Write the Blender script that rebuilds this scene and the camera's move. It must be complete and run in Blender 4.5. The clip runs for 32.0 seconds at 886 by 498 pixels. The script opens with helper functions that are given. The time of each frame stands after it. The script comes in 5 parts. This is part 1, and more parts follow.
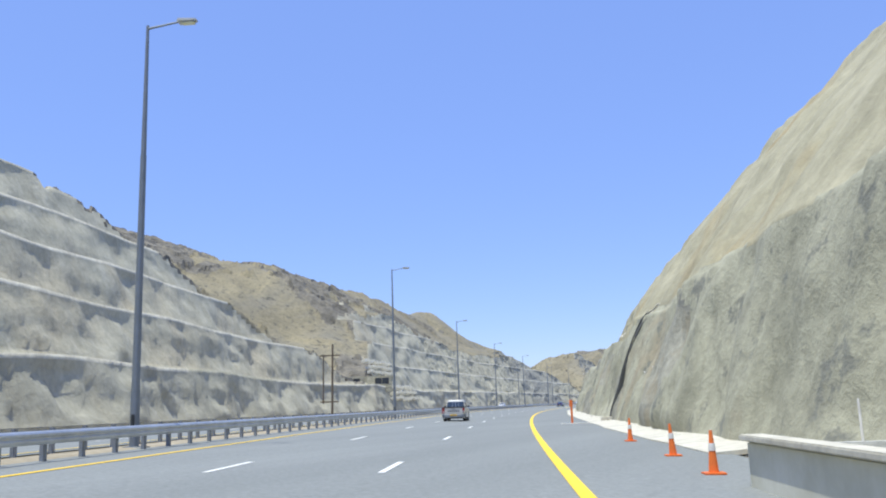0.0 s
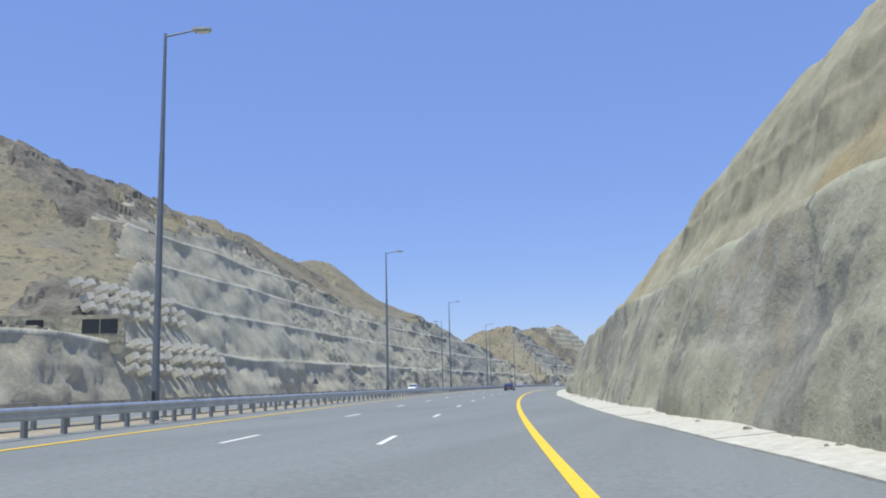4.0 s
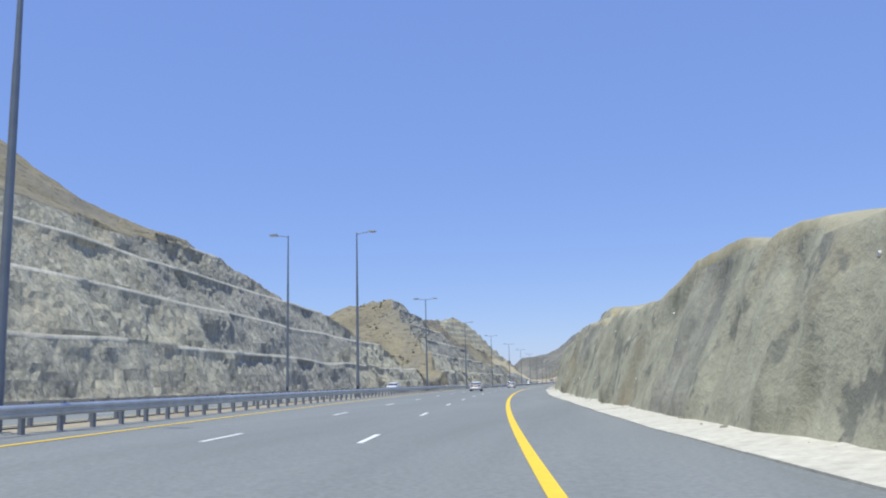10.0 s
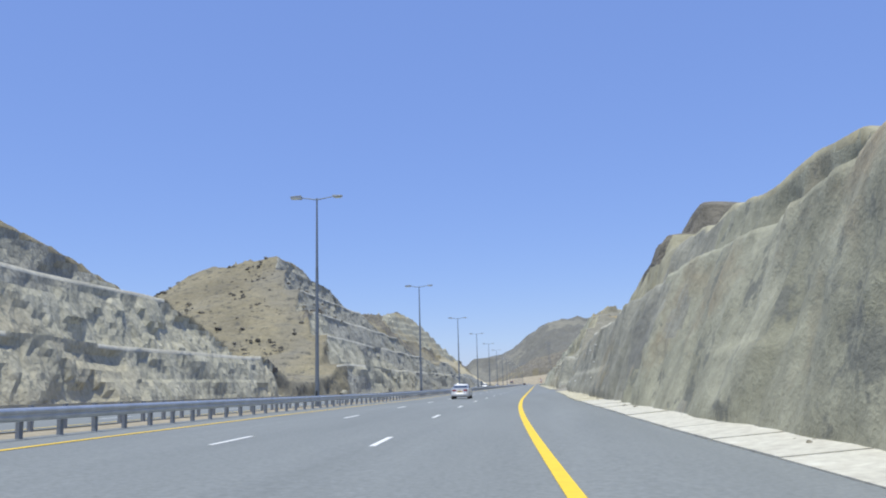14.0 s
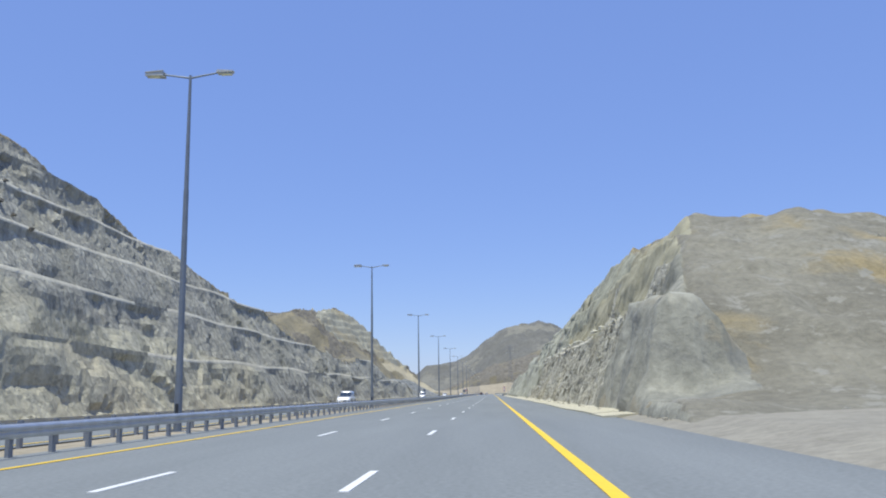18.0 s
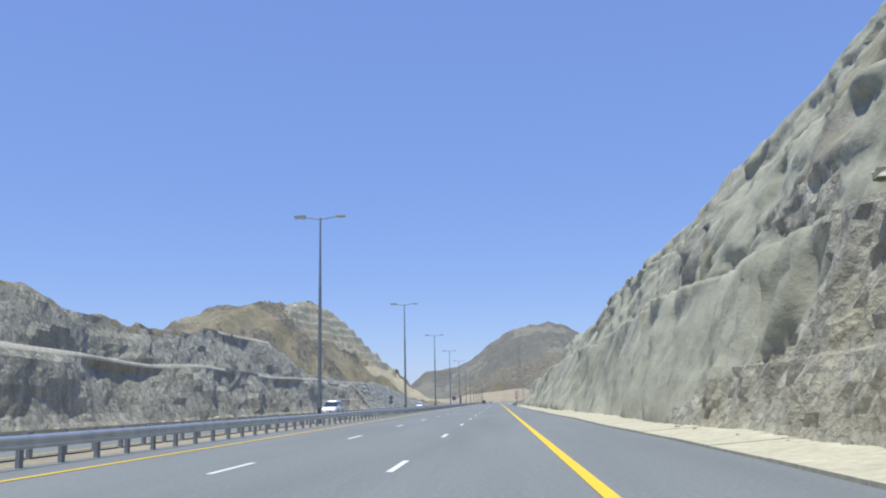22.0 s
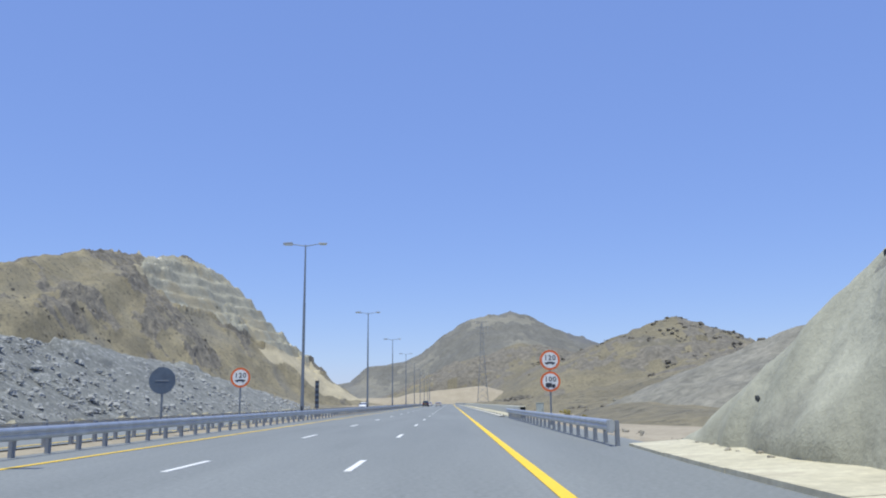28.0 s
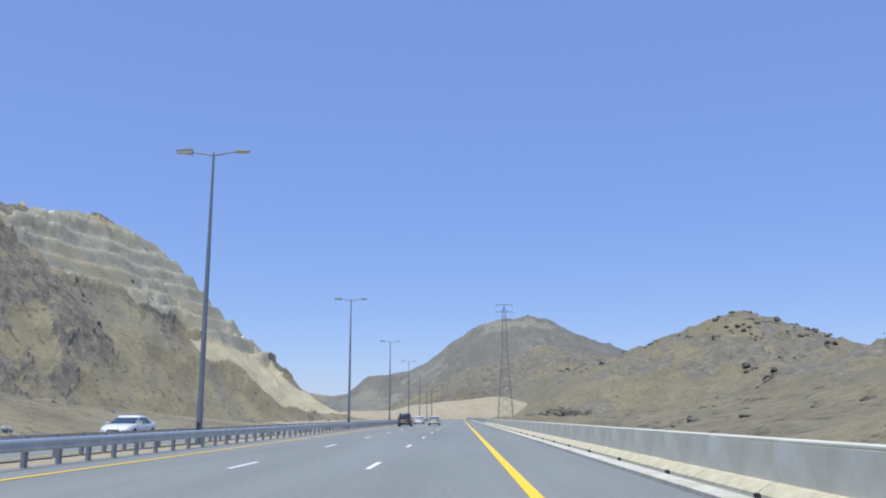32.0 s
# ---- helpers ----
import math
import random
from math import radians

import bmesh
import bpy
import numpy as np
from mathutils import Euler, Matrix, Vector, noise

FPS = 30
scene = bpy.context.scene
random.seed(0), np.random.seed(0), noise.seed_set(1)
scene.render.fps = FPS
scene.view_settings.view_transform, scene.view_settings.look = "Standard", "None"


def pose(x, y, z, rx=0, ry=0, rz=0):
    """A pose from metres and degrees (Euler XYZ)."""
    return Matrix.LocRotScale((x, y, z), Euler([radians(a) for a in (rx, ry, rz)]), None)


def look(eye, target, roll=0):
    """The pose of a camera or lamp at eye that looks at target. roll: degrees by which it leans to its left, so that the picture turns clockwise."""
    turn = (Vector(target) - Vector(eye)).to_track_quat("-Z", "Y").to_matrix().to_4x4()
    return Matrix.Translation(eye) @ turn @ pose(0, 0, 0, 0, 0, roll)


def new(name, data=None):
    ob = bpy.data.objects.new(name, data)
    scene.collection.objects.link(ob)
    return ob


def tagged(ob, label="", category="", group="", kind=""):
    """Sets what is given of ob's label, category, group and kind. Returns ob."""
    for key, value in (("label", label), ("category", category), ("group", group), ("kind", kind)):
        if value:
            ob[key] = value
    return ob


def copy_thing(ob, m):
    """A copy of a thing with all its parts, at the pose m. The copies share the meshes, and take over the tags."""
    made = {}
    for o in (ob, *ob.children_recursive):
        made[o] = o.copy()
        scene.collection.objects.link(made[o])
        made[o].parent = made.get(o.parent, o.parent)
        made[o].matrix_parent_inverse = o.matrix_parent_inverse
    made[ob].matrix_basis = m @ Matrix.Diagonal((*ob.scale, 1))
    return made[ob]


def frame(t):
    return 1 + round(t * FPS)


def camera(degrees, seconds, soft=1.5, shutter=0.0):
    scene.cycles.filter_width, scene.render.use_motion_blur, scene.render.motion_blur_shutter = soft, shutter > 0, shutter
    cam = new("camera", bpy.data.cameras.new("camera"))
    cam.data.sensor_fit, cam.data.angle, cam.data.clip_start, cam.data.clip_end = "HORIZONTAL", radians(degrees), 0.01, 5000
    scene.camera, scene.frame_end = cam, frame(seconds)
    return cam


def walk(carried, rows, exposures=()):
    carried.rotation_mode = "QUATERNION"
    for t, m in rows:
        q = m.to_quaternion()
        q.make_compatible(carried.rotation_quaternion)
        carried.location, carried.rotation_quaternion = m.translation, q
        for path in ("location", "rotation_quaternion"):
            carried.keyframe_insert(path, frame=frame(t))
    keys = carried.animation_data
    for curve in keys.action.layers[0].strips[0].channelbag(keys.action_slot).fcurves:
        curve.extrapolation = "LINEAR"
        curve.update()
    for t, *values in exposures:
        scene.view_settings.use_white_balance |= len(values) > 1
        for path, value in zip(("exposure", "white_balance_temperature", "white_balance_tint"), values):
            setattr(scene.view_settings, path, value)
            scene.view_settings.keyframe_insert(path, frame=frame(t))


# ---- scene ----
cam = camera(55.3, 32.0, soft=2.0)
PATH = [
    (0.0, pose(78.05, -463.06, 1.33, 100.55, 1.86, 21.65)),
    (0.5, pose(73.84, -449.79, 1.33, 100.46, 1.86, 21.21)),
    (1.0, pose(69.71, -436.49, 1.33, 100.33, 1.86, 20.72)),
    (1.5, pose(65.65, -423.15, 1.33, 100.06, 1.87, 20.05)),
    (2.0, pose(61.69, -409.75, 1.33, 99.76, 1.85, 19.34)),
    (2.5, pose(57.82, -396.26, 1.33, 99.51, 1.73, 18.69)),
    (3.0, pose(54.05, -382.69, 1.33, 99.31, 1.59, 18.05)),
    (3.5, pose(50.42, -369.06, 1.33, 99.21, 1.49, 17.42)),
    (4.0, pose(46.92, -355.39, 1.33, 99.19, 1.43, 16.80)),
    (4.5, pose(43.59, -341.73, 1.33, 99.23, 1.36, 16.19)),
    (5.0, pose(40.40, -328.09, 1.33, 99.30, 1.29, 15.62)),
    (5.5, pose(37.30, -314.30, 1.33, 99.36, 1.19, 15.09)),
    (6.0, pose(34.26, -300.19, 1.33, 99.42, 1.07, 14.59)),
    (6.5, pose(31.29, -285.71, 1.33, 99.49, 1.08, 13.97)),
    (7.0, pose(28.42, -270.92, 1.33, 99.55, 1.16, 13.31)),
    (7.5, pose(25.69, -255.94, 1.33, 99.58, 1.27, 12.70)),
    (8.0, pose(23.12, -240.87, 1.33, 99.58, 1.39, 12.10)),
    (8.5, pose(20.70, -225.69, 1.33, 99.51, 1.52, 11.48)),
    (9.0, pose(18.42, -210.37, 1.33, 99.40, 1.59, 10.84)),
    (9.5, pose(16.16, -194.92, 1.33, 99.24, 1.52, 10.18)),
    (10.0, pose(14.05, -179.33, 1.33, 99.08, 1.37, 9.52)),
    (10.5, pose(12.16, -163.58, 1.32, 98.98, 1.17, 8.88)),
    (11.0, pose(10.44, -147.69, 1.32, 98.89, 0.99, 8.29)),
    (11.5, pose(8.89, -131.63, 1.32, 98.77, 0.93, 7.73)),
    (12.0, pose(7.47, -115.44, 1.32, 98.69, 0.95, 7.26)),
    (12.5, pose(6.22, -99.08, 1.32, 98.71, 1.08, 6.99)),
    (13.0, pose(5.09, -82.57, 1.32, 98.78, 1.23, 6.80)),
    (13.5, pose(3.97, -65.87, 1.32, 98.94, 1.34, 6.53)),
    (14.0, pose(2.87, -48.98, 1.33, 99.19, 1.44, 6.24)),
    (14.5, pose(1.84, -32.03, 1.33, 99.44, 1.50, 5.85)),
    (15.0, pose(1.00, -15.14, 1.34, 99.59, 1.52, 5.28)),
    (15.5, pose(0.45, 1.68, 1.34, 99.56, 1.48, 4.58)),
    (16.0, pose(0.21, 18.57, 1.34, 99.34, 1.37, 3.98)),
    (16.5, pose(0.05, 35.63, 1.34, 99.39, 1.21, 3.54)),
    (17.0, pose(-0.04, 52.96, 1.34, 99.54, 1.03, 3.34)),
    (17.5, pose(-0.06, 70.49, 1.34, 99.64, 0.90, 3.30)),
    (18.0, pose(-0.05, 88.18, 1.34, 99.70, 0.84, 3.27)),
    (18.5, pose(-0.01, 105.96, 1.34, 99.62, 0.92, 3.22)),
    (19.0, pose(0.03, 123.78, 1.34, 99.56, 1.05, 3.19)),
    (19.5, pose(0.07, 141.57, 1.34, 99.67, 1.21, 3.24)),
    (20.0, pose(0.09, 159.28, 1.34, 99.82, 1.34, 3.33)),
    (20.5, pose(0.09, 176.93, 1.34, 99.94, 1.34, 3.43)),
    (21.0, pose(0.08, 194.58, 1.34, 100.05, 1.30, 3.53)),
    (21.5, pose(0.05, 212.23, 1.34, 100.13, 1.24, 3.60)),
    (22.0, pose(0.02, 229.88, 1.34, 100.27, 1.21, 3.65)),
    (22.5, pose(0.00, 247.53, 1.34, 100.60, 1.27, 3.64)),
    (23.0, pose(-0.02, 265.18, 1.34, 100.93, 1.37, 3.59)),
    (23.5, pose(-0.06, 282.83, 1.34, 101.04, 1.52, 3.53)),
    (24.0, pose(-0.12, 300.48, 1.34, 101.10, 1.69, 3.41)),
    (24.5, pose(-0.19, 318.13, 1.34, 101.27, 1.83, 3.22)),
    (25.0, pose(-0.25, 335.78, 1.34, 101.36, 1.92, 2.92)),
    (25.5, pose(-0.29, 353.43, 1.34, 101.21, 1.99, 2.49)),
    (26.0, pose(-0.30, 371.08, 1.34, 100.86, 1.81, 1.92)),
    (26.5, pose(-0.25, 388.73, 1.34, 100.32, 1.16, 1.21)),
    (27.0, pose(-0.20, 406.38, 1.34, 100.06, 0.73, 0.75)),
    (27.5, pose(-0.16, 424.03, 1.34, 100.08, 0.50, 0.53)),
    (28.0, pose(-0.11, 441.68, 1.34, 100.27, 0.41, 0.49)),
    (28.5, pose(-0.06, 459.33, 1.34, 100.53, 0.36, 0.54)),
    (29.0, pose(0.01, 476.98, 1.34, 100.75, 0.26, 0.60)),
    (29.5, pose(0.11, 494.63, 1.34, 100.97, 0.10, 0.69)),
    (30.0, pose(0.19, 512.28, 1.34, 101.16, -0.02, 0.80)),
    (30.5, pose(0.24, 529.93, 1.34, 101.25, -0.06, 0.90)),
    (31.0, pose(0.25, 547.58, 1.34, 101.26, -0.03, 0.99)),
    (31.5, pose(0.26, 565.23, 1.34, 101.23, 0.02, 1.09)),
    (32.0, pose(0.27, 582.88, 1.34, 101.22, 0.07, 1.18)),
]
walk(cam, PATH, [(0.0, 0.32), (0.5, 0.25), (1.2, 0.05), (3.0, 0.0), (32.0, 0.0)])

# ---- light ----
world = bpy.data.worlds.new("sky")
scene.world = world
world.use_nodes = True
wn = world.node_tree.nodes
sky = wn.new("ShaderNodeTexSky")
sky.sky_type = "NISHITA"
sky.sun_disc = False
SUN_EL, SUN_AZ = 75.0, 205.0          # degrees; azimuth clockwise from +y
sky.sun_elevation = radians(SUN_EL)
sky.sun_rotation = radians(SUN_AZ)
sky.air_density, sky.dust_density, sky.ozone_density = 1.0, 0.2, 3.0
wn["Background"].inputs["Strength"].default_value = 0.11
hsv = wn.new("ShaderNodeHueSaturation")
hsv.inputs["Hue"].default_value, hsv.inputs["Saturation"].default_value, hsv.inputs["Value"].default_value = 0.510, 1.12, 1.5
world.node_tree.links.new(sky.outputs["Color"], hsv.inputs["Color"])
even = wn.new("ShaderNodeMix")
even.data_type = "RGBA"
even.inputs["Factor"].default_value = 0.62
even.inputs[7].default_value = (2.0, 3.22, 7.5, 1)          # the hazy periwinkle of the midday sky
world.node_tree.links.new(hsv.outputs["Color"], even.inputs[6])
world.node_tree.links.new(even.outputs[2], wn["Background"].inputs["Color"])
sun = new("sun", bpy.data.lights.new("sun", "SUN"))
sun.data.energy, sun.data.angle, sun.data.color = 4.3, radians(0.6), (0.96, 0.965, 0.86)
_sd = Vector((math.sin(radians(SUN_AZ)) * math.cos(radians(SUN_EL)), math.cos(radians(SUN_AZ)) * math.cos(radians(SUN_EL)), math.sin(radians(SUN_EL))))
sun.matrix_world = look(tuple(_sd * 300), (0, 0, 0))

# ---- the road's axis: s metres along it, u metres to its right ----
S_STEP = 2.0
S_AX = np.arange(-120, 2600, S_STEP)
K_S = [-120, 0, 60, 120, 180, 240, 300, 360, 420, 470, 520, 1400, 1460, 2600]
K_V = [0.52, 0.52, 0.54, 0.72, 0.69, 0.60, 0.75, 0.57, 0.35, 0.875, 0.0, 0.0, -1.0, -1.0]
_k = np.interp(S_AX, K_S, K_V) * 1e-3
_c = np.cumsum(_k) * S_STEP
HEAD = np.interp(700, S_AX, _c) - _c + _k * S_STEP               # heading, left positive; 0 on the long straight
_x = np.cumsum(-np.sin(HEAD)) * S_STEP
_y = np.cumsum(np.cos(HEAD)) * S_STEP
AX_X = _x - np.interp(700, S_AX, _x)
AX_Y = _y - np.interp(700, S_AX, _y) + 230.0
BANK = 0.0246


def bank(s):
    return BANK * np.clip((500 - np.asarray(s, float)) / 60, 0, 1)


def W(s, u, z=0.0):
    """World place of (s, u), z metres above the crowned road."""
    s, u = np.asarray(s, float), np.asarray(u, float)
    h = np.interp(s, S_AX, HEAD)
    x = np.interp(s, S_AX, AX_X) + u * np.cos(h)
    y = np.interp(s, S_AX, AX_Y) + u * np.sin(h)
    zz = z - bank(s) * np.clip(u, -14, 9)
    return np.stack(np.broadcast_arrays(x, y, zz), -1)


def at(s, u, z=0.0, turn=0.0):
    """The pose of a thing that stands at (s, u) and faces along the road."""
    p = W(s, u, z)
    return pose(p[0], p[1], p[2], 0, 0, math.degrees(np.interp(s, S_AX, HEAD)) + turn)


# ---- numpy noise ----
def _hash(ix, iy, iz):
    n = (ix.astype(np.int64) * 374761393 + iy.astype(np.int64) * 668265263 + iz.astype(np.int64) * 2147483647 + 1013904223) & 0xFFFFFFFF
    n = ((n ^ (n >> 13)) * 1274126177) & 0xFFFFFFFF
    n = ((n ^ (n >> 16)) * 2246822519) & 0xFFFFFFFF
    return ((n >> 8) & 0xFFFF) / 32767.5 - 1.0


def vnoise(x, y, z):
    x, y, z = np.broadcast_arrays(np.asarray(x, float), np.asarray(y, float), np.asarray(z, float))
    ix, iy, iz = np.floor(x), np.floor(y), np.floor(z)
    fx, fy, fz = x - ix, y - iy, z - iz
    fx, fy, fz = [f * f * (3 - 2 * f) for f in (fx, fy, fz)]
    out = 0
    for a in (0, 1):
        for b in (0, 1):
            for c in (0, 1):
                out = out + _hash(ix + a, iy + b, iz + c) * (fx if a else 1 - fx) * (fy if b else 1 - fy) * (fz if c else 1 - fz)
    return out


def fbm(x, y, z, octaves=4, gain=0.5):
    out, amp = 0, 1.0
    for o in range(octaves):
        out = out + amp * vnoise(np.asarray(x) * 2.03 ** o + 17 * o, np.asarray(y) * 2.03 ** o + 5 * o, np.asarray(z) * 2.03 ** o + 31 * o)
        amp *= gain
    return out


def blocks(x, y, z):
    """Cell noise: a random level for each block, and the distance to the block's middle."""
    x, y, z = np.broadcast_arrays(np.asarray(x, float), np.asarray(y, float), np.asarray(z, float))
    ix, iy, iz = np.floor(x), np.floor(y), np.floor(z)
    best, lev = np.full(x.shape, 9.0), np.zeros(x.shape)
    for a in (-1, 0, 1):
        for b in (-1, 0, 1):
            for c in (-1, 0, 1):
                jx, jy, jz = ix + a, iy + b, iz + c
                d = (jx + 0.5 + 0.42 * _hash(jx, jy, jz) - x) ** 2 + (jy + 0.5 + 0.42 * _hash(jx + 77, jy, jz) - y) ** 2 + (jz + 0.5 + 0.42 * _hash(jx, jy + 51, jz) - z) ** 2
                near = d < best
                best = np.where(near, d, best)
                lev = np.where(near, _hash(jx + 13, jy + 29, jz), lev)
    return lev, np.sqrt(best)


# ---- materials ----
def material(name, rough=0.8, metal=0.0):
    m = bpy.data.materials.new(name)
    m.use_nodes = True
    b = m.node_tree.nodes["Principled BSDF"]
    b.inputs["Roughness"].default_value, b.inputs["Metallic"].default_value = rough, metal
    return m, m.node_tree, b


def ramp(nt, fac, stops):
    r = nt.nodes.new("ShaderNodeValToRGB")
    while len(r.color_ramp.elements) < len(stops):
        r.color_ramp.elements.new(0.5)
    for e, (p, c) in zip(r.color_ramp.elements, stops):
        e.position, e.color = p, (*c, 1)
    nt.links.new(fac, r.inputs["Fac"])
    return r.outputs["Color"]


def tex(nt, scale, detail=6, rough=0.6, stretch=(1, 1, 1), kind="noise", coord="Object", distort=0.0):
    c = nt.nodes.new("ShaderNodeTexCoord")
    mp = nt.nodes.new("ShaderNodeMapping")
    mp.inputs["Scale"].default_value = stretch
    nt.links.new(c.outputs[coord], mp.inputs["Vector"])
    if kind == "noise":
        t = nt.nodes.new("ShaderNodeTexNoise")
        t.inputs["Scale"].default_value, t.inputs["Detail"].default_value, t.inputs["Roughness"].default_value = scale, detail, rough
        t.inputs["Distortion"].default_value = distort
        out = t.outputs["Fac"]
    else:
        t = nt.nodes.new("ShaderNodeTexVoronoi")
        t.inputs["Scale"].default_value = scale
        out = t.outputs["Distance"]
    nt.links.new(mp.outputs["Vector"], t.inputs["Vector"])
    return out


def mix(nt, fac, a, b, how="MIX"):
    m = nt.nodes.new("ShaderNodeMix")
    m.data_type, m.blend_type = "RGBA", how
    for sock, v in ((m.inputs["Factor"], fac), (m.inputs[6], a), (m.inputs[7], b)):
        if isinstance(v, (int, float)):
            sock.default_value = v
        elif isinstance(v, tuple):
            sock.default_value = (*v, 1)
        else:
            nt.links.new(v, sock)
    return m.outputs[2]


def bump(nt, bsdf, height, strength, dist):
    n = nt.nodes.new("ShaderNodeBump")
    n.inputs["Strength"].default_value, n.inputs["Distance"].default_value = strength, dist
    nt.links.new(height, n.inputs["Height"])
    nt.links.new(n.outputs["Normal"], bsdf.inputs["Normal"])


def mottled(name, cols, scale, fine, rough=0.9, metal=0.0, bump_d=0.05, stretch=(1, 1, 1), patch=None, patch_scale=0.05, patch_at=(0.5, 0.62), speck=None, speck_scale=0.5, crack=0.0, grain=0.5):
    """A surface of several tones at two scales, with optional patches, specks and joints (crack: their size)."""
    m, nt, b = material(name, rough, metal)
    n1 = tex(nt, scale, 8, 0.62, stretch)
    base = ramp(nt, n1, [(0.28 + 0.44 * i / max(len(cols) - 1, 1), c) for i, c in enumerate(cols)])
    n2 = tex(nt, fine, 5, 0.7)
    col = mix(nt, grain, base, ramp(nt, n2, [(0.25, (0.25, 0.25, 0.25)), (0.75, (0.78, 0.78, 0.78))]), "OVERLAY")
    if patch:
        pf = ramp(nt, tex(nt, patch_scale, 7, 0.6, distort=0.6), [(patch_at[0], (0, 0, 0)), (patch_at[1], (1, 1, 1))])
        col = mix(nt, pf, col, mix(nt, 0.5, patch, ramp(nt, n2, [(0.25, (0.25, 0.25, 0.25)), (0.75, (0.78, 0.78, 0.78))]), "OVERLAY"))
    if speck:
        sf = ramp(nt, tex(nt, speck_scale, 4, 0.75), [(0.56, (0, 0, 0)), (0.63, (1, 1, 1))])
        col = mix(nt, sf, col, speck)
    height = n2
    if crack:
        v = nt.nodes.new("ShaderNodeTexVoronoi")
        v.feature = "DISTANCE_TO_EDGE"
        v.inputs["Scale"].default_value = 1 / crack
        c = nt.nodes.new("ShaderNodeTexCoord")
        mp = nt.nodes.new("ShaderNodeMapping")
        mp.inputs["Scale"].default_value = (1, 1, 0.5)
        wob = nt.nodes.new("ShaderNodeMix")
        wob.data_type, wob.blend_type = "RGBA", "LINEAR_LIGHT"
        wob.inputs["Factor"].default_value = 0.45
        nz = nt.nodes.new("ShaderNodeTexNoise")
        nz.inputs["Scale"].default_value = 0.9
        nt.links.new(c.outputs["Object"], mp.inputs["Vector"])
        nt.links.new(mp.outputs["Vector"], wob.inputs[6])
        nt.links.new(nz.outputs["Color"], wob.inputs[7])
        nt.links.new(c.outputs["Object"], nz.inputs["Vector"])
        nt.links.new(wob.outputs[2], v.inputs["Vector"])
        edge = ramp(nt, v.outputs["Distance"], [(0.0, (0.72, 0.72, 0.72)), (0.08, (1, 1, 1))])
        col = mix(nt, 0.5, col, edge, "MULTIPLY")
        add = nt.nodes.new("ShaderNodeMath")
        add.operation = "MULTIPLY_ADD"
        add.inputs[1].default_value = 1.6
        nt.links.new(v.outputs["Distance"], add.inputs[0])
        nt.links.new(n2, add.inputs[2])
        height = add.outputs[0]
    nt.links.new(col, b.inputs["Base Color"])
    bump(nt, b, height, 0.8, bump_d)
    return m


def plain(name, col, rough=0.5, metal=0.0, vary=0.15, scale=3.0, coat=0.0):
    m, nt, b = material(name, rough, metal)
    n = tex(nt, scale, 5, 0.6)
    lo, hi = tuple(c * (1 - vary) for c in col), tuple(min(1, c * (1 + vary)) for c in col)
    nt.links.new(ramp(nt, n, [(0.3, lo), (0.7, hi)]), b.inputs["Base Color"])
    b.inputs["Coat Weight"].default_value = coat
    return m


ASPHALT = mottled("asphalt", [(0.172, 0.183, 0.178), (0.22, 0.232, 0.226)], 0.12, 9.0, 0.85, bump_d=0.01, stretch=(3, 0.25, 1))
SHOT = mottled("sprayed_concrete", [(0.228, 0.222, 0.16), (0.322, 0.313, 0.229), (0.408, 0.395, 0.294)], 0.3, 1.5, 0.95, bump_d=0.14, stretch=(1, 1, 0.16), patch=(0.30, 0.25, 0.165), patch_scale=0.09, patch_at=(0.56, 0.7), grain=0.42, speck=(0.19, 0.19, 0.155), speck_scale=0.4)
SHOT_PALE = mottled("pale_sprayed_concrete", [(0.285, 0.277, 0.205), (0.365, 0.355, 0.268), (0.44, 0.428, 0.328)], 0.25, 1.4, 0.95, bump_d=0.12, stretch=(1, 1, 0.22), patch=(0.26, 0.252, 0.195), patch_scale=0.15, patch_at=(0.55, 0.68), grain=0.36)
SHOT_GREY = mottled("grey_sprayed_concrete", [(0.20, 0.195, 0.152), (0.29, 0.28, 0.222), (0.38, 0.366, 0.295)], 0.3, 1.6, 0.95, bump_d=0.16, stretch=(1, 1, 0.2), patch=(0.19, 0.187, 0.16), patch_scale=0.2, patch_at=(0.52, 0.64), grain=0.5, speck=(0.30, 0.27, 0.195), speck_scale=0.16)
OLIVE = mottled("olive_earth_slope", [(0.25, 0.231, 0.157), (0.335, 0.31, 0.21), (0.405, 0.374, 0.262)], 0.25, 1.3, 0.95, bump_d=0.1, stretch=(1, 1, 0.35), patch=(0.32, 0.262, 0.145), patch_scale=0.07, patch_at=(0.55, 0.68), grain=0.35)
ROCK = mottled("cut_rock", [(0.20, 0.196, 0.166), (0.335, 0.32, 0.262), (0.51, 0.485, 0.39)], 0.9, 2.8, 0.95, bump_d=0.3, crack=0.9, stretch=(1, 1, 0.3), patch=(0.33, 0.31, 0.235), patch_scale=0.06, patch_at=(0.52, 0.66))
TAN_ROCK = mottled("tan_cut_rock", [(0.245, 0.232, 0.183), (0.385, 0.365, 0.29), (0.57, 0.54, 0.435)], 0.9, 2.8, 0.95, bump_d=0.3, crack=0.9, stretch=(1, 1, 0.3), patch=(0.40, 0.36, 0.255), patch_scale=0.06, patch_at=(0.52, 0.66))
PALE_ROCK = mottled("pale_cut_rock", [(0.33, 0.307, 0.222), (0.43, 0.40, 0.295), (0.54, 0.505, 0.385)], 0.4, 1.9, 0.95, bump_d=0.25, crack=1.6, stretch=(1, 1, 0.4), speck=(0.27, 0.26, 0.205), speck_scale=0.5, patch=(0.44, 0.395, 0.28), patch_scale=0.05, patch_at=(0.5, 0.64))
